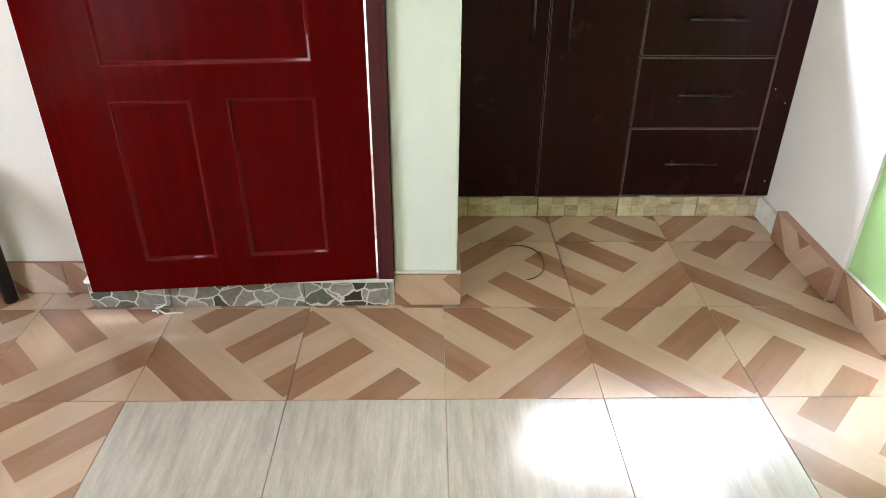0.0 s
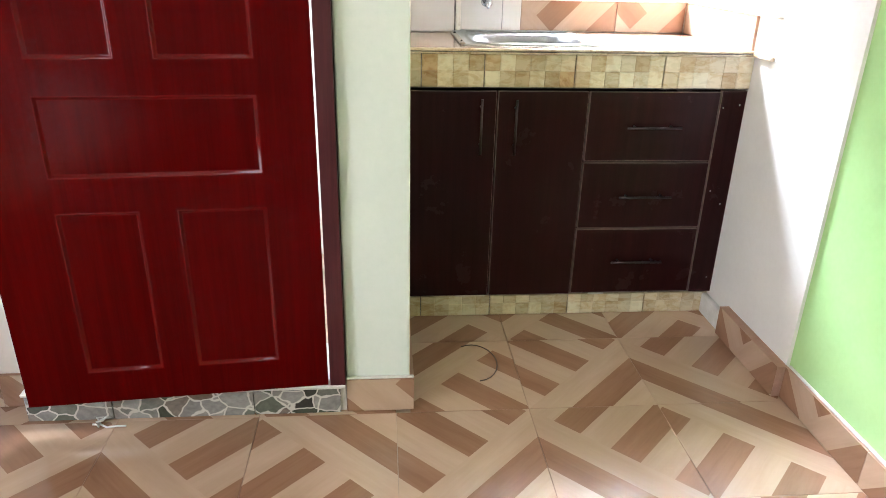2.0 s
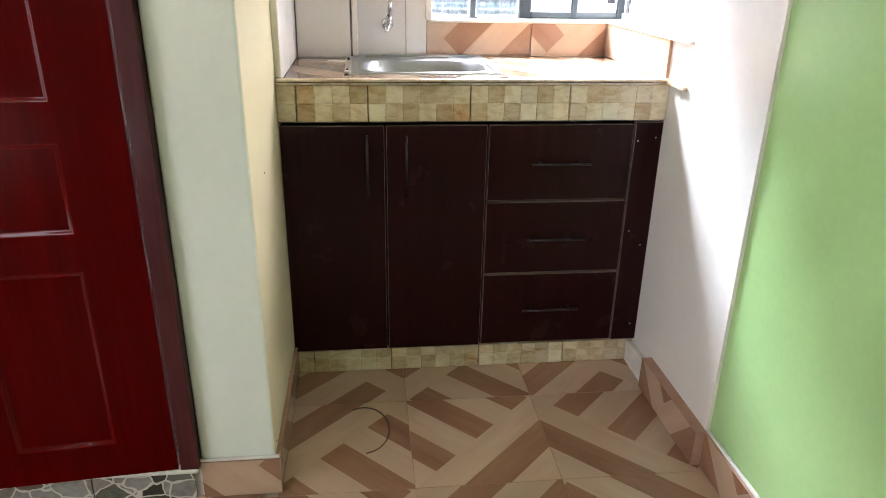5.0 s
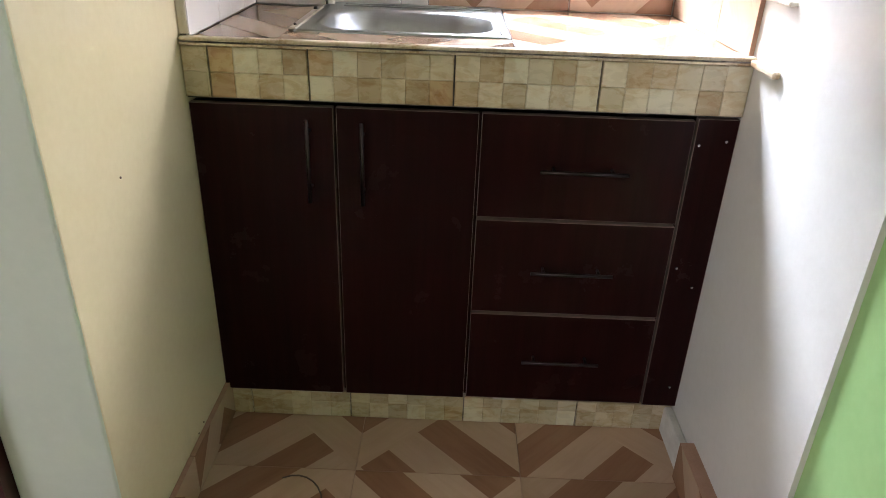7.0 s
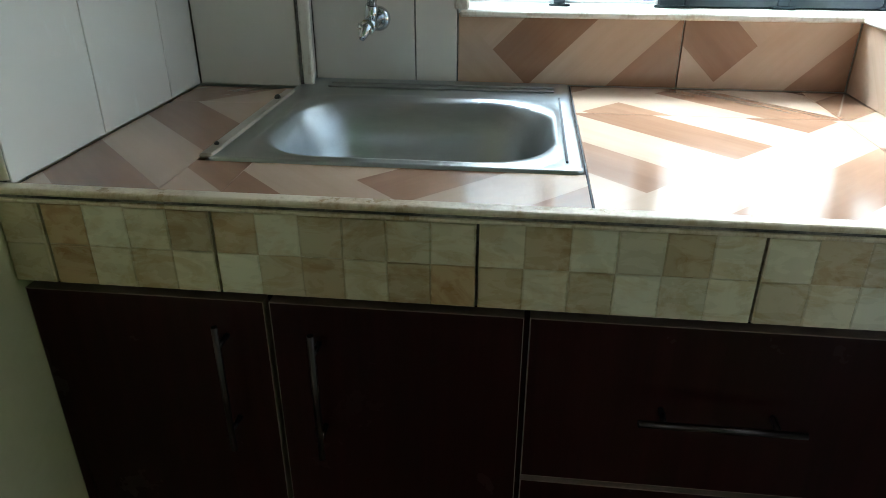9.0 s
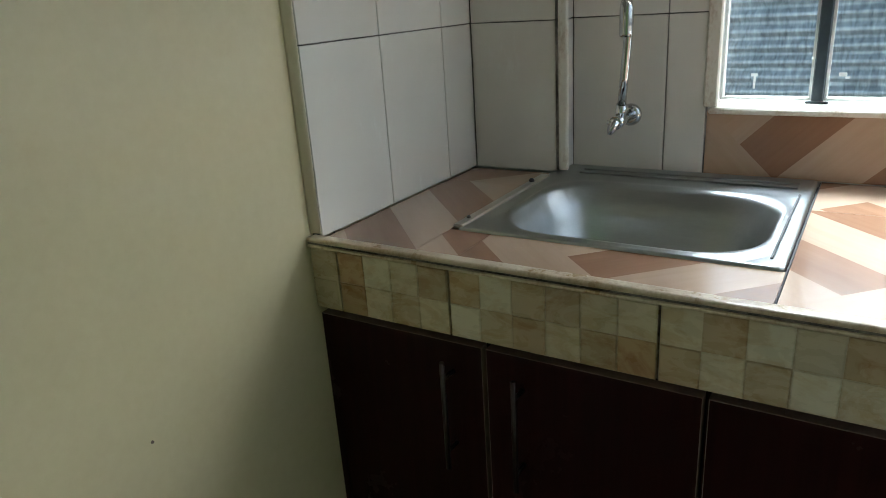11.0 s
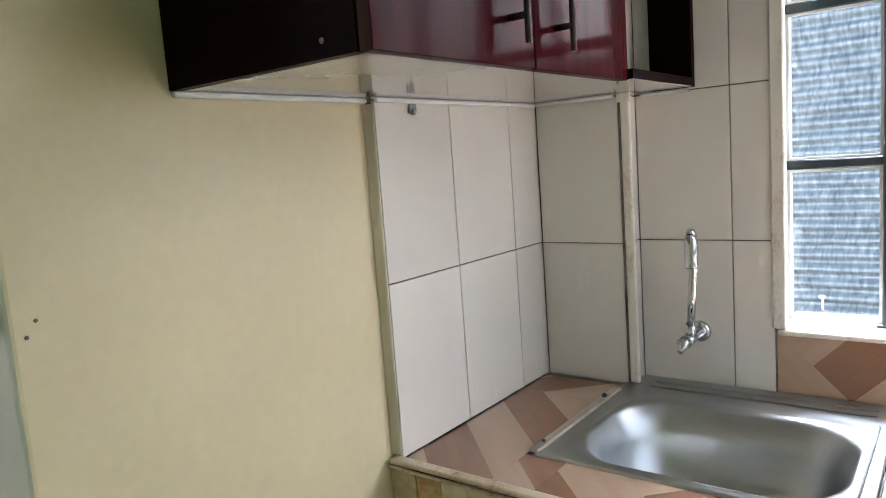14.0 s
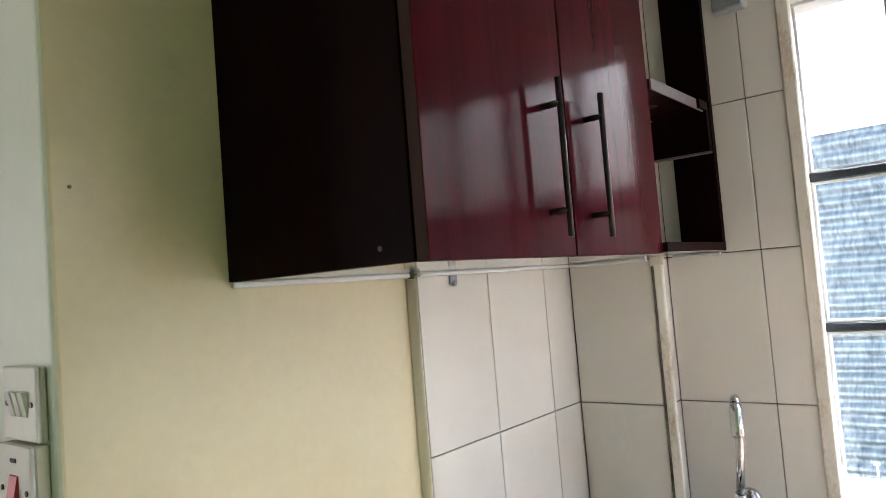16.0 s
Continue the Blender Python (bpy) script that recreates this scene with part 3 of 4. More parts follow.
# countertop tiles: round the sink and to its right
Z_T = 0.977
left_print = bands([0.4, 0.66, 0.793, 0.925, 1.055, 1.187, 1.6], 0, (1, -1))
chevron = bands([0.5, 0.938, 1.068], 1, (1, -1))
chevron += [(clip(p, -1, -1, -1.068), d, e) for p, d, e in bands([-0.6, -0.155, -0.023, 0.108, 0.240, 0.6], 0, (1, 1))]
for x0, x1, y0, y1, fields in ((X_W + 0.021, 0.193, 0.588, 0.988, left_print), (X_W + 0.021, 0.205, 0.988, 1.0955, bands([0.6, 0.915, 1.045, 1.3], 0, (1, 1))), (0.193, 0.268, 0.588, 0.7015, bands([0.4, 0.867, 1.4], 0, (1, -1))), (0.268, 0.6885, 0.588, 0.7015, [f for f in chevron if len(f[0]) > 2])):
    place("tile", print_tile(x0, x1, y0, y1, 0, 0.008, 0.0003, fields), counter, pose(0, 0, Z_T))
for x0, x1, y0, y1, turn in ((0.691, 1.091, 0.588, 0.988, 0), (1.091, X_E, 0.588, 0.988, 3), (0.691, 1.091, 0.988, Y_N, 2), (1.091, X_E, 0.988, Y_N, 1)):
    place("tile", print_tile(0, x1 - x0, 0, y1 - y0, turn, 0.008, 0.0006), counter, pose(x0, y0, Z_T))
bm = bmesh.new()
box(bm, X_W + 0.002, X_E, 0.5660, 0.588, 0.9820, 0.9905, 0.0038, seg=3)
box(bm, X_W + 0.002, X_E, 0.5690, 0.588, 0.9790, 0.9818, mi=1)
box(bm, X_W + 0.002, X_E, 0.5650, 0.588, 0.9740, 0.9788, 0.0018, seg=2)
box(bm, X_E - 0.016, X_E - 0.001, 0.446, 0.5625, 0.974, 0.9885, 0.004, seg=2)
part("edge_trim", bm, [TRIM_WARM, GROUT_DARK], counter, "cream marbled plastic edging")

# splashback of wood-print tiles under the window
splash = thing("splashback", "low splashback of brown wood-print tiles", "splashback", kind="structure")
for x0, x1, turn, v in ((0.486, 0.876, 3, 0.280), (0.878, X_E - 0.012, 0, 0.050)):
    place("tile", print_tile(0.0, x1 - x0, v, v + 0.122, turn, 0.010, 0.0006), splash, upright(x0, Y_N + 0.0095, 0.986 - v, '-y'))
for y0, y1 in ((0.590, 0.80), (0.802, Y_N - 0.002)):
    me = print_tile(0.0, y1 - y0, 0.12, 0.242, 0, 0.010, 0.0006)
    # dark stripes recoloured light: strong window light painted into the side tiles
    me.materials[1] = T_LIGHT
    place("tile", me, splash, upright(X_E - 0.0005, y1, 0.986 - 0.12, '-x'))

# ---- sink ----
sink = thing("sink", "stainless steel single-bowl inset sink", "sink", at=(0.45, 0.9, 0.985))


def rrect(x0, x1, y0, y1, r, n=8):
    pts = []
    for cx, cy, a0 in ((x1 - r, y1 - r, 0), (x0 + r, y1 - r, 90), (x0 + r, y0 + r, 180), (x1 - r, y0 + r, 270)):
        for k in range(n + 1):
            a = radians(a0 + 90 * k / n)
            pts.append((cx + r * math.cos(a), cy + r * math.sin(a)))
    return pts


bm = bmesh.new()
levels = [((0.204, 0.687, 0.702, 1.168), 0.012, 0.984), ((0.204, 0.687, 0.702, 1.168), 0.012, 0.9885), ((0.209, 0.682, 0.707, 1.163), 0.012, 0.990), ((0.232, 0.668, 0.709, 1.068), 0.065, 0.9872), ((0.236, 0.664, 0.712, 1.060), 0.072, 0.9862), ((0.241, 0.660, 0.716, 1.048), 0.085, 0.9898), ((0.247, 0.655, 0.721, 1.034), 0.10, 0.9898), ((0.253, 0.650, 0.727, 1.022), 0.105, 0.984), ((0.268, 0.634, 0.742, 1.008), 0.105, 0.93), ((0.280, 0.622, 0.755, 0.995), 0.10, 0.875), ((0.300, 0.602, 0.775, 0.975), 0.09, 0.852), ((0.335, 0.567, 0.81, 0.94), 0.06, 0.845)]
rings = [[bm.verts.new((x, y, z)) for x, y in rrect(*b, r)] for b, r, z in levels]
for a, b in zip(rings, rings[1:]):
    n = len(a)
    for k in range(n):
        bm.faces.new((a[k], a[(k + 1) % n], b[(k + 1) % n], b[k])).smooth = True
bm.faces.new(rings[-1])
sub("bowl", bm, STEEL, sink, origin=(0.45, 0.9, 0.985))
for nm, sp in (("groove", (0.26, 0.66, 1.100, 1.106, 0.9885, 0.9915, 0.001)), ("groove", (0.26, 0.66, 1.128, 1.134, 0.9885, 0.9915, 0.001))):
    sub(nm, boxes(sp), STEEL, sink, origin=(0.45, 0.9, 0.985))
bm = bmesh.new()
bmesh.ops.create_cone(bm, cap_ends=True, segments=24, radius1=0.030, radius2=0.034, depth=0.004, matrix=pose(0.45, 0.875, 0.848))
sub("drain", bm, CHROME, sink, origin=(0.45, 0.9, 0.985))
# first strip paints the groove's shade on the steel; second is the seal
tagged(part("sink_groove_shade_and_seal", boxes((0.6655, 0.6685, 0.735, 1.06, 0.9885, 0.9905), (0.6889, 0.6906, 0.592, 1.165, 0.981, 0.9856)), DARK_RUBBER), "dark strip for the shade in the sink's groove, and a seal line beside the sink", "sealant")
strip = tagged(part("sink_edge_strip", boxes((0.194, 0.214, 0.705, 1.060, 0.9852, 0.9925, 0.003)), STRIP), "cream plastic strip along the sink's edge", "strip")
for y, rr in ((0.745, 0.0035), (0.995, 0.0055)):
    bm = bmesh.new()
    bmesh.ops.create_uvsphere(bm, u_segments=10, v_segments=6, radius=rr, matrix=pose(0.203, y, 0.9938))
    part("screw", bm, DARK_RUBBER, strip)

# ---- tap ----
tap = thing("tap", "chrome wall-mounted tap with an upright swivel spout", "tap", at=(0.345, 1.17, 1.1))
O = (0.354, 1.17, 1.1)
bm = bmesh.new()
tube(bm, [(0.352, 1.1715, 1.098), (0.352, 1.160, 1.098), (0.352, 1.154, 1.098)], 0.02, 24, [0.0225, 0.0215, 0.015])
sub("escutcheon", bm, CHROME, tap, origin=O)
bm = bmesh.new()
tube(bm, [(0.352, 1.16, 1.098), (0.352, 1.10, 1.098), (0.350, 1.075, 1.096)], 0.012, 16, [0.010, 0.012, 0.013])
tube(bm, [(0.352, 1.095, 1.098), (0.357, 1.090, 1.130)], 0.0105, 14)
sub("valve_body", bm, CHROME, tap, origin=O)
bm = bmesh.new()
tube(bm, [(0.351, 1.082, 1.097), (0.349, 1.070, 1.094), (0.345, 1.062, 1.083), (0.343, 1.060, 1.077)], 0.008, 14, [0.012, 0.011, 0.007, 0.004])
tube(bm, [(0.337, 1.066, 1.100), (0.350, 1.068, 1.095)], 0.006, 10, [0.004, 0.007])
sub("tap_handle", bm, CHROME, tap, origin=O)
bm = bmesh.new()
arc = [(0.357, 1.090, 1.13), (0.361, 1.088, 1.18), (0.368, 1.082, 1.25)]
arc += [(0.371 + 0.018 * k / 6, 1.077 - 0.077 * k / 6, 1.285 + 0.035 * math.sin(k / 6 * 2.2)) for k in range(7)]
tube(bm, arc, 0.0082, 14)
sub("spout", bm, CHROME, tap, origin=O)
bm = bmesh.new()
tube(bm, [(0.390, 1.000, 1.316), (0.391, 0.996, 1.304), (0.392, 0.993, 1.262), (0.392, 0.993, 1.258)], 0.012, 16, [0.0090, 0.0112, 0.0114, 0.0102])
sub("aerator", bm, CHROME, tap, origin=O)

# ---- white wall tiles ----
tiles = thing("wall_tiling", "white glazed wall tiles round the sink", "wall tiles", kind="structure")
part("bed", boxes((X_W, 0.0125, 0.586, 1.117, 0.986, 2.2), (0.0125, 0.2125, 1.1095, 1.1169, 0.986, 2.2), (0.2125, 0.4855, Y_N + 0.0015, Y_N + 0.0098, 0.986, 2.2)), GROUT_DARK, tiles)


def wtile(x0, x1, y0, y1, z0, z1, axis):
    g = 0.0010
    if axis == 'x':
        return part("tile", boxes((x0, x1, y0 + g, y1 - g, z0 + g, z1 - g, 0.001)), WTILE, tiles)
    return part("tile", boxes((x0 + g, x1 - g, y0, y1, z0 + g, z1 - g, 0.001)), WTILE, tiles)


for r in range(4):
    z0, z1 = 0.986 + 0.3 * r, 0.986 + 0.3 * (r + 1)
    for y0, y1 in ((0.586, 0.788), (0.788, 0.992), (0.992, 1.107)):
        wtile(0.0128, 0.020, y0, y1, z0, z1, 'x')
    wtile(0.0225, 0.2108, 1.102, 1.1092, z0, z1, 'y')
    wtile(0.2128, 0.220, 1.114, Y_N, z0, z1, 'x')
    for x0, x1 in ((0.2215, 0.409), (0.409, 0.485)):
        wtile(x0, x1, Y_N - 0.006, Y_N + 0.0012, z0, z1, 'y')
bm = bmesh.new()
box(bm, 0.2165, 0.2360, 1.0960, 1.1085, 0.992, 1.592, 0.004, seg=2)
box(bm, 0.2110, 0.2162, 1.1000, 1.1090, 0.992, 1.592, mi=1)
box(bm, 0.2120, 0.2400, 1.0930, 1.0955, 1.572, 1.590, 0.001)
tagged(part("trim_corner", bm, [TRIM, GROUT_DARK]), "cream marbled plastic corner trim with stains", "trim", kind="structure")
bm = bmesh.new()
prof = [(X_W + 0.0003, 0.5785), (X_W + 0.004, 0.5800), (0.0100, 0.5815), (0.0155, 0.5828), (0.0182, 0.5842), (0.0190, 0.5855), (X_W + 0.0003, 0.5855)]
lo, hi = [[bm.verts.new((x, y, z)) for x, y in prof] for z in (0.9935, 1.580)]
bm.faces.new(lo), bm.faces.new(hi)
for k in range(len(prof)):
    q = (k + 1) % len(prof)
    bm.faces.new((lo[k], lo[q], hi[q], hi[k])).smooth = k < 5
tagged(part("trim_tile_edge", bm, LIT_FILLER), "plastered edge of the wall tiling, its cream lightened for missing room light", "trim", kind="structure")

# ---- window ----
window = thing("window_1", "steel casement corner window with black bars and clear panes", "window", kind="structure")
Y_F, X_F = 1.245, 1.245
zs = (WIN_Z0 + 0.012, 1.424, 1.718)
part("window_sill", boxes((0.4895, 1.33, Y_N - 0.012, 1.33, WIN_Z0 - 0.0115, WIN_Z0, 0.003), (X_E - 0.016, 1.33, 0.448, Y_N - 0.0125, WIN_Z0 - 0.0115, WIN_Z0, 0.003)), TRIM, window, "pale marbled window sill")
part("window_reveal_trim", boxes((0.4795, 0.505, Y_N - 0.010, Y_N + 0.0085, WIN_Z0 + 0.0005, WIN_Z1, 0.003)), TRIM, window)
part("frame_stile", boxes((0.4895, 0.4935, Y_F - 0.012, Y_F + 0.018, WIN_Z0 + 0.0005, WIN_Z1, 0.001)), PALE_GLARE_FRAME, window)
for x, w in ((0.664, 0.020), (0.862, 0.044), (1.053, 0.022), (1.245, 0.05)):
    part("mullion_foot", boxes((x - w / 2 - 0.009, x + w / 2 + 0.009, Y_F - 0.016, Y_F - 0.0125, WIN_Z0 + 0.0004, WIN_Z0 + 0.005, 0.001)), BLACK_STEEL, window)
    part("mullion", boxes((x - w / 2, x + w / 2, Y_F - 0.012, Y_F + 0.018, WIN_Z0 + 0.0005, WIN_Z1, 0.002)), BLACK_STEEL, window)
for z in zs[1:]:
    part("glazing_bar", boxes((0.4940, 0.8395, Y_F - 0.008, Y_F + 0.014, z - 0.009, z + 0.009, 0.002)), BLACK_STEEL, window)
    part("glazing_bar", boxes((0.8845, 1.2195, Y_F - 0.008, Y_F + 0.014, z - 0.009, z + 0.009, 0.002)), BLACK_STEEL, window)
part("bottom_rail", boxes((0.8845, 1.2195, Y_F - 0.010, Y_F + 0.014, WIN_Z0 + 0.0006, WIN_Z0 + 0.024, 0.002)), BLACK_STEEL, window)
# side bars coloured pale to carry the window's glare
for y, w in ((0.464, 0.03), (0.625, 0.018), (0.80, 0.03), (0.985, 0.018)):
    part("mullion", boxes((X_F - 0.012, X_F + 0.010, y - w / 3, y + w / 3, WIN_Z0 + 0.0005, WIN_Z1, 0.002)), PALE_GLARE_FRAME, window)
for z in zs[1:]:
    part("glazing_bar", boxes((X_F - 0.008, X_F + 0.010, 0.480, 1.219, z - 0.006, z + 0.006, 0.002)), PALE_GLARE_FRAME, window)
part("bottom_rail", boxes((X_F - 0.010, X_F + 0.014, 0.480, 1.219, WIN_Z0 + 0.0006, WIN_Z0 + 0.024, 0.002)), PALE_GLARE_FRAME, window)


def pane(u0, u1, z0, z1, side):
    if side == 'n':
        g = boxes((u0, u1, Y_F + 0.004, Y_F + 0.008, z0, z1))
        rim = [(u0, u0 + 0.005), (u1 - 0.005, u1)]
        p = boxes(*[(a, b, Y_F - 0.003, Y_F + 0.0035, z0, z1) for a, b in rim], *[(u0 + 0.005, u1 - 0.005, Y_F - 0.003, Y_F + 0.0035, a, b) for a, b in ((z0, z0 + 0.005), (z1 - 0.005, z1))])
    else:
        g = boxes((X_F + 0.004, X_F + 0.008, u0, u1, z0, z1))
        rim = [(u0, u0 + 0.005), (u1 - 0.005, u1)]
        p = boxes(*[(X_F - 0.003, X_F + 0.0035, a, b, z0, z1) for a, b in rim])
    ob = part("pane", g, GLASS, window)
    ob.visible_shadow = False
    part("putty", p, PUTTY, ob)


rows_z = [(WIN_Z0 + 0.004, 1.4145), (1.4335, 1.7085), (1.7275, WIN_Z1 - 0.002)]
for z0, z1 in rows_z:
    for x0, x1 in ((0.4945, 0.6535), (0.6745, 0.839), (0.885, 1.042), (1.062, 1.219)):
        pane(x0, x1, z0 + (0.021 if z0 < 1.2 and x0 > 0.86 else 0), z1, 'n')
    for y0, y1 in ((0.480, 0.615), (0.635, 0.784), (0.816, 0.975), (0.995, 1.219)):
        pane(y0, y1, z0 + (0.021 if z0 < 1.2 else 0), z1, 'e')

for x, z0, z1, w in ((0.5535, 1.139, 1.162, 0.004), (0.5525, 1.162, 1.168, 0.012), (0.700, 1.162, 1.169, 0.013), (0.708, 1.158, 1.162, 0.008), (0.782, 1.158, 1.163, 0.008)):
    part("paint_drip", boxes((x - w / 2, x + w / 2, Y_F + 0.0025, Y_F + 0.0038, z0, z1, 0.0006)), PUTTY, window, "dried white paint spatter")

# ---- wall cabinet ----
wc = thing("wall_cabinet", "glossy maroon two-door wall cabinet with an open end shelf", "cabinet", at=(0.02, 0.24, 1.59))
WO = (0.02, 0.24, 1.59)
Z0, Z1 = 1.590, 2.30
XF = 0.318
part_list = (("side_panel", (0.001, XF, 0.240, 0.257, Z0, Z1, 0.001)), ("bottom_panel", (0.021, XF, 0.2575, 0.8495, Z0, Z0 + 0.017, 0.0008)), ("bottom_panel", (0.0212, 0.345, 0.8500, 1.0945, Z0, Z0 + 0.017, 0.0008)), ("bottom_panel", (0.2345, 0.345, 1.095, 1.1465, Z0, Z0 + 0.017, 0.0008)), ("top_panel", (0.021, XF, 0.2575, 1.0945, Z1 - 0.017, Z1, 0.0008)), ("divider", (0.021, XF, 0.851, 0.866, Z0 + 0.0175, Z1 - 0.0175)), ("end_panel", (0.262, 0.345, 1.147, 1.1645, Z0, Z1)))
for nm, sp in part_list:
    bm = boxes(sp)
    bm.normal_update()
    for f in bm.faces:
        # downward faces take the pale reflection colour
        f.material_index = 1 if nm == "bottom_panel" and f.normal.z < -0.5 else 0
    sub(nm, bm, [LAM_DARK, UNDER_REFLECT], wc, origin=WO)
bm = bmesh.new()
box(bm, 0.021, 0.334, 0.8665, 1.0945, 1.872, 1.889)
box(bm, 0.2315, 0.343, 1.095, 1.1465, 1.872, 1.889)
sub("shelf", bm, LAM, wc, origin=WO)
sub("shelf_cleat", boxes((0.2265, 0.343, 1.130, 1.1465, 1.790, 1.8715)), LAM_DARK, wc, origin=WO)
sub("cleat_edge", boxes((0.2265, 0.343, 1.1295, 1.1465, 1.7865, 1.7897)), BAND_GREY, wc, "grey cleat edge band", origin=WO)
sub("shelf_edge", boxes((0.3345, 0.337, 0.8665, 1.1465, 1.870, 1.890)), BAND_GREY, wc, "grey shelf edge band", origin=WO)
for y0, y1, hy in ((0.241, 0.546, 0.487), (0.550, 0.850, 0.605)):
    bm = bmesh.new()
    box(bm, XF + 0.0015, XF + 0.0185, y0, y1, Z0 - 0.001, Z1, 0.0008)
    bm.normal_update()
    for f in bm.faces:
        f.material_index = 0 if abs(f.normal.x) > 0.5 else 1
    wd = sub("door", bm, [LAM_GLOSS, BAND], wc, "glossy maroon door", origin=WO)
    bm = bmesh.new()
    x = XF + 0.045
    tube(bm, [(x, hy, 1.612), (x, hy, 1.812)], 0.0042, 10)
    for z in (1.645, 1.78):
        tube(bm, [(x, hy, z), (XF + 0.018, hy, z)], 0.0045, 8)
    sub("handle", bm, HANDLE, wd, "dark metal bar handle", origin=WO)

bm = bmesh.new()
box(bm, 0.0008, 0.0203, 0.258, 0.5845, 1.5902, 2.30)
for x0, x1, y0, y1 in ((0.0006, 0.009, 0.242, 0.5845), (0.0205, 0.029, 0.5850, 1.0955), (0.029, 0.208, 1.0865, 1.0955), (0.2345, 0.335, 1.157, 1.1655)):
    box(bm, x0, x1, y0, y1, 1.5815, 1.5897, 0.003, seg=2)
tagged(part("sealant_bead", bm, PLASTIC), "white sealant bead under the wall cabinet", "sealant")
bm = bmesh.new()
bmesh.ops.create_cone(bm, cap_ends=True, segments=10, radius1=0.0032, radius2=0.0026, depth=0.0016, matrix=pose(0.252, -0.0009, 0.017, 90, 0, 0))
part("screw", bm, EDGE, wc)
# stain-shaped mark on the tiles, built as two small raised plates
tagged(part("grey_mark", boxes((0.0203, 0.024, 0.670, 0.690, 1.566, 1.5812, 0.001), (0.0241, 0.027, 0.676, 0.684, 1.562, 1.572, 0.001)), GREY_FRAME), "small grey stain-shaped mark under the wall cabinet", "bracket")

# ---- sockets on the pillar ----
def socket_plate(z, rocker, half, deep):
    ob = thing("wall_switch", "white plastic cooker switch plate with a red rocker" if rocker else "white plastic light switch plate with three rockers", "switch", "switches on the pillar", at=(-0.059, Y_P, z))
    bm = bmesh.new()
    box(bm, -0.043, 0.043, -0.005, 0.0, -half, half, 0.002, seg=2)
    plate = part("plate", bm, PLASTIC, ob)
    plate.location = (0, 0.0047 - deep, 0)
    part("back_box", boxes((-0.0425, 0.0425, 0.005 - deep, -0.0005, 0.0005 - half, half - 0.0005, 0.0015)), CREAM_BOX, ob, "cream plastic surface box")
    if rocker:
        bm = bmesh.new()
        v = [bm.verts.new(q) for q in ((-0.011, -0.0048, -0.028), (0.011, -0.0048, -0.028), (0.011, -0.0048, 0.016), (-0.011, -0.0048, 0.016), (-0.010, -0.014, -0.027), (0.010, -0.014, -0.027), (0.010, -0.0062, 0.015), (-0.010, -0.0062, 0.015))]
        for q in ((4, 5, 6, 7), (0, 1, 5, 4), (1, 2, 6, 5), (2, 3, 7, 6), (3, 0, 4, 7)):
            bm.faces.new([v[k] for k in q])
        part("rocker", bm, RED_PLASTIC, plate, "red rocker")
        part("indicator", boxes((-0.007, 0.007, -0.0062, -0.0052, 0.029, 0.033)), DARK_RUBBER, plate)
    else:
        for x in (-0.016, 0.0, 0.016):
            bm = bmesh.new()
            v = [bm.verts.new(q) for q in ((x - 0.006, -0.0048, -0.014), (x + 0.006, -0.0048, -0.014), (x + 0.006, -0.0048, 0.014), (x - 0.006, -0.0048, 0.014), (x - 0.0055, -0.0062, -0.013), (x + 0.0055, -0.0062, -0.013), (x + 0.0055, -0.0115, 0.013), (x - 0.0055, -0.0115, 0.013))]
            for q in ((4, 5, 6, 7), (0, 1, 5, 4), (1, 2, 6, 5), (2, 3, 7, 6), (3, 0, 4, 7)):
                bm.faces.new([v[k] for k in q])
            part("rocker", bm, PLASTIC, plate)
    for x in (-0.032, 0.032):
        bm = bmesh.new()
        bmesh.ops.create_cone(bm, cap_ends=True, segments=10, radius1=0.003, radius2=0.003, depth=0.002, matrix=pose(x, -0.0055, 0.0, 90, 0, 0))
        part("screw", bm, HANDLE, plate)


socket_plate(1.474, False, 0.0395, 0.012)
socket_plate(1.385, True, 0.0470, 0.020)
for y, z in ((0.054, 1.347), (0.043, 1.331), (0.050, 1.702), (0.062, 0.13), (0.234, 0.812), (0.413, 0.122), (0.378, 0.118)):
    bm = bmesh.new()
    bmesh.ops.create_cone(bm, cap_ends=True, segments=8, radius1=0.0024, radius2=0.0018, depth=0.002, matrix=pose(X_W + 0.0012, y, z, 0, 90, 0))
    tagged(part("wall_plug", bm, EDGE), "small dark screw plug in the cream wall", "screw plug", "plugs in the wall")
tagged(part("cable_box", boxes((0.372, 0.432, Y_N - 0.040, Y_N - 0.0065, 2.060, 2.095, 0.004)), GREY_FRAME), "small grey cable box on the tiles", "cable box")

# ---- small things on the floor ----
bm = bmesh.new()
pts = []
for k in range(15):
    a = radians(115 - 200 * k / 14)
    pts.append((0.225 + 0.078 * math.cos(a), 0.262 + 0.112 * math.sin(a), 0.003))
tube(bm, pts, 0.002, 6)
tagged(part("plastic_strap", bm, FIBRE), "thin dark curved strap lying on the tiles", "strap")
bm = bmesh.new()
rnd = random.Random(5)
for k in range(4):
    q = Vector((-0.90, 0.0, 0.005))
    p = [q]
    for j in range(4):
        q = q + Vector((rnd.uniform(-0.02, 0.028), rnd.uniform(-0.02, 0.008), rnd.uniform(-0.002, 0.006)))
        p.append(Vector((q.x, q.y, max(0.003, q.z))))
    tube(bm, p, 0.003, 6)
tagged(part("crumpled_paper", bm, PLASTIC), "scrap of crumpled white paper by the sill", "litter")
stool = thing("stool", "black wooden stool partly seen beside the door", "stool", at=(-1.50, -0.09, 0.0))
part("seat", boxes((-0.16, 0.16, -0.16, 0.16, 0.43, 0.46, 0.006)), BLACK_WOOD, stool)
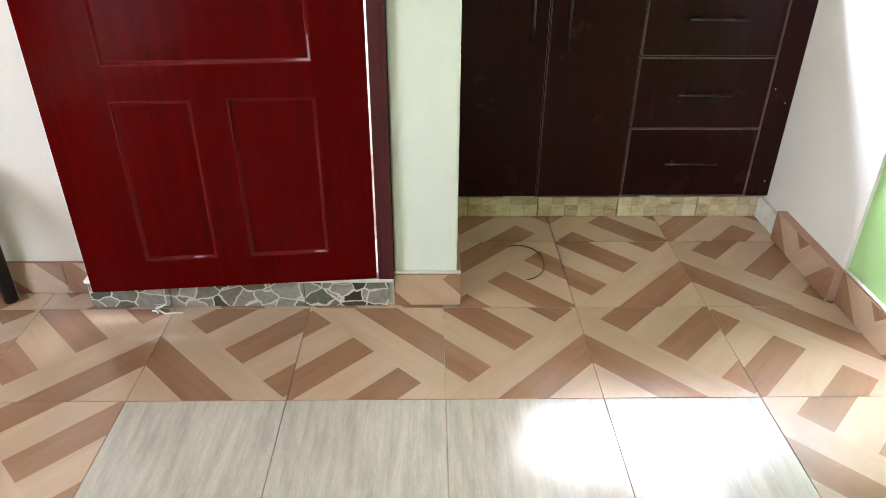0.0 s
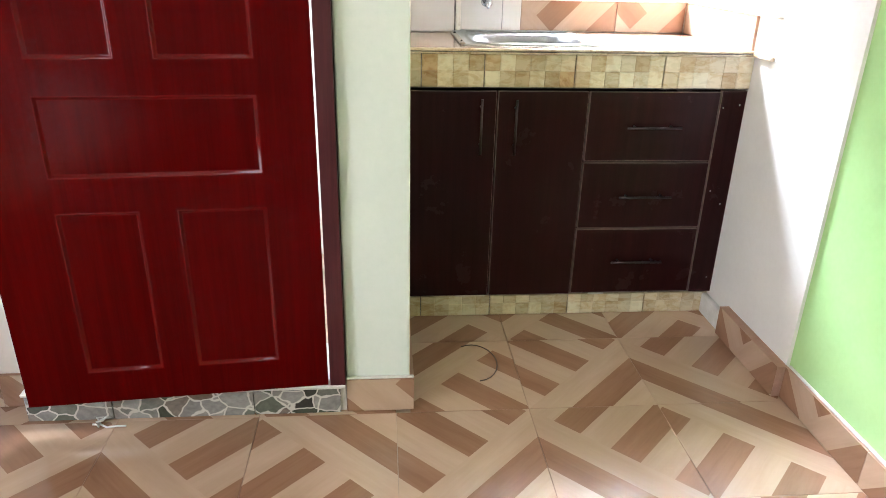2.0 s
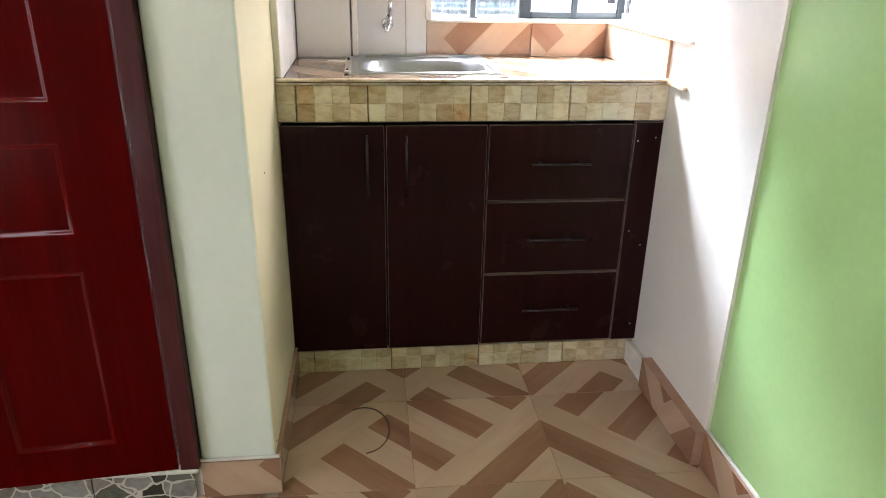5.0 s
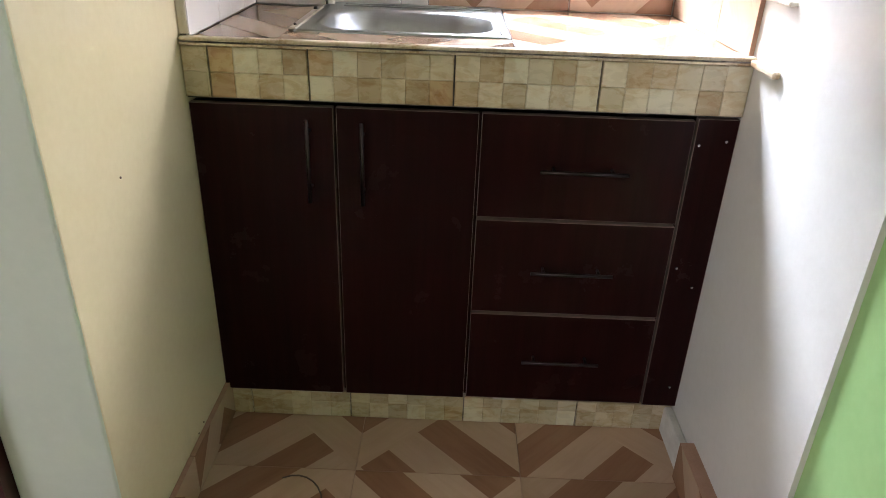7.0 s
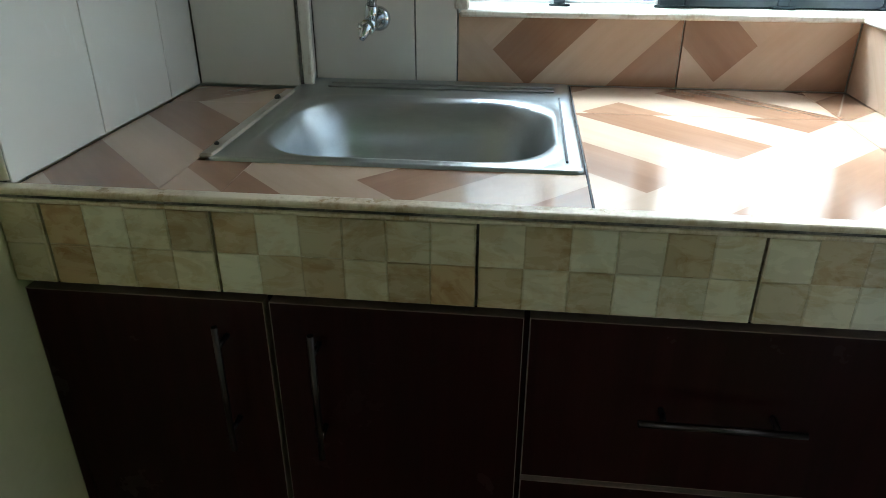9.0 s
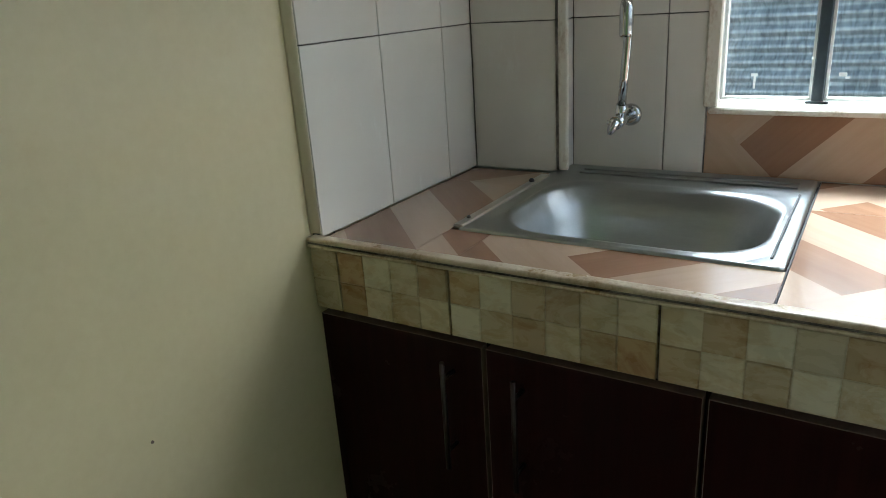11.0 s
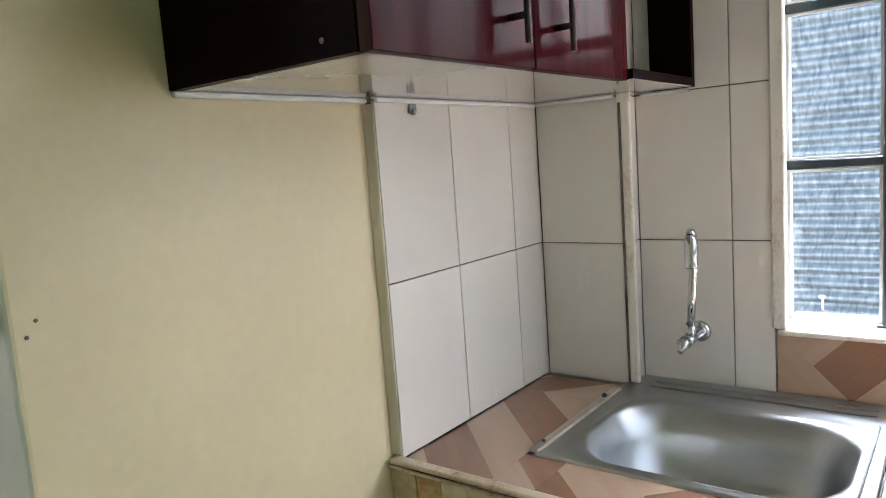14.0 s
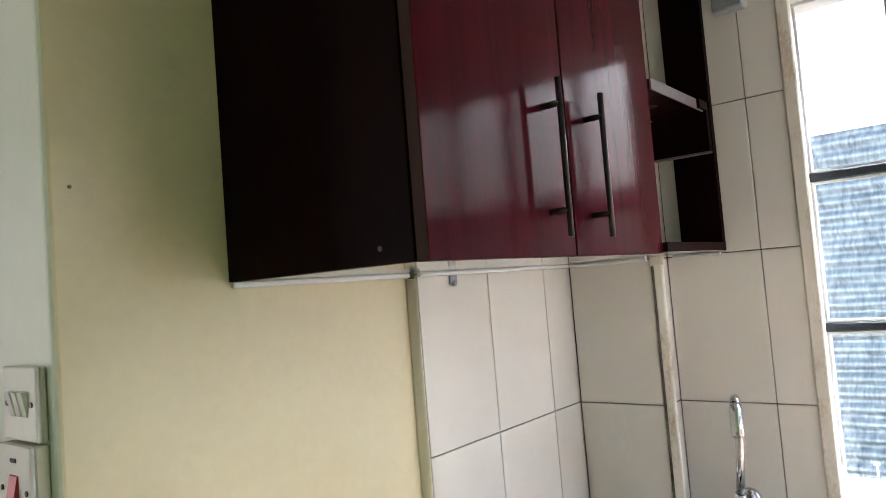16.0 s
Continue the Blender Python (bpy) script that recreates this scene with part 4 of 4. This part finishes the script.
for sx in (-1, 1):
    for sy in (-1, 1):
        bm = bmesh.new()
        tube(bm, [(sx * 0.135, sy * 0.135, 0.43), (sx * 0.137, sy * 0.137, 0.001)], 0.02, 10, [0.026, 0.020])
        part("leg", bm, BLACK_WOOD, stool)

# ---- outside ----
tagged(part("ground", boxes((-60, 60, -60, 60, -0.6, -0.5)), EARTH), "bare earth outside", "ground", kind="structure")


def corrugated(name, x0, y0, x1, y1, z0, z1):
    """Sheet-iron fence with level ridges."""
    bm = bmesh.new()
    d = Vector((x1 - x0, y1 - y0, 0))
    n = Vector((-d.y, d.x, 0)).normalized()
    k = int((z1 - z0) / 0.0127)
    prev = None
    for i in range(k + 1):
        z = z0 + (z1 - z0) * i / k
        off = 0.028 * math.sin(2 * math.pi * (z - z0) / 0.076)
        a = bm.verts.new(Vector((x0, y0, z)) + n * off)
        b = bm.verts.new(Vector((x1, y1, z)) + n * off)
        if prev:
            bm.faces.new((prev[0], prev[1], b, a)).smooth = True
        prev = (a, b)
    ob = part(name, bm, IRON)
    return tagged(ob, "weathered corrugated iron sheet fence outside the window", "fence")


corrugated("iron_fence", -4.2, 3.82, 1.38, 3.82, -0.5, 2.20)
house = thing("neighbour_house", "sunlit white rendered house beyond the fence", "house", at=(6.6, 9.5, -0.5))
part("wall", boxes((-4.5, 5.0, -0.4, 0.0, 0.0, 3.1), (-4.5, 5.0, 0.0, 0.3, 0.0, 3.1)), FACADE, house)
for x in (-3.1, -2.2, -0.9, 0.5):
    part("column", boxes((x, x + 0.22, -0.62, -0.405, 0.0, 3.0, 0.01)), FACADE, house)
part("roof", boxes((-4.8, 5.3, -0.9, 0.6, 3.105, 3.25, 0.01)), IRON, house)
for x in (-2.75, -0.45):
    part("window", boxes((x, x + 0.35, -0.43, -0.402, 1.3, 2.4, 0.004)), BLACK_STEEL, house)

# ---- floor tiles ----
R0, CCW, HALF, CW = 0, 1, 2, 3
LAY = {(-3, 0): R0, (-2, 0): CW, (-1, 0): CCW, (0, 0): R0, (1, 0): CW, (2, 0): CCW, (0, 1): HALF, (1, 1): R0, (2, 1): CW, (0, 2): CCW, (1, 2): HALF, (2, 2): CCW, (-3, -1): CW, (2, -1): CW}
shared = {}
for i in range(-6, 4):
    for j in range(-9, 3):
        x0, y0 = XG0 + 0.4035 * i, YG0 + 0.4035 * (j - 1)
        a, b = max(x0, -2.4), min(x0 + TILE, 1.185 if j < 1 else X_E)
        c, d = max(y0, -3.7), min(y0 + TILE, 0.099)
        if j >= 1:
            if i < 0 and j > 1:
                continue
            d = min(y0 + TILE, 0.606 if i >= 0 else 0.0975)
            a = max(a, X_W + 0.001) if i >= 0 else a
        if b - a < 0.02 or d - c < 0.02:
            continue
        if j < 0 and -2 <= i <= 1:
            key = ("grey", round(b - a, 3), round(d - c, 3))
            if key not in shared:
                bm = boxes((0.001, b - a - 0.001, 0.001, d - c - 0.001, 0.0, 0.008, 0.0006))
                me = bpy.data.meshes.new("tile")
                bm.to_mesh(me)
                bm.free()
                me.materials.append(T_GREY)
                shared[key] = me
            place("tile", shared[key], floor, pose(a, c, -0.008))
            continue
        turn = LAY.get((i, j), (i * 7 + j * 5) % 4)
        key = (turn, round(a - x0, 3), round(b - x0, 3), round(c - y0, 3), round(d - y0, 3))
        if key not in shared:
            shared[key] = print_tile(a - x0, b - x0, c - y0, d - y0, turn)
        place("tile", shared[key], floor, pose(x0, y0, -0.008))
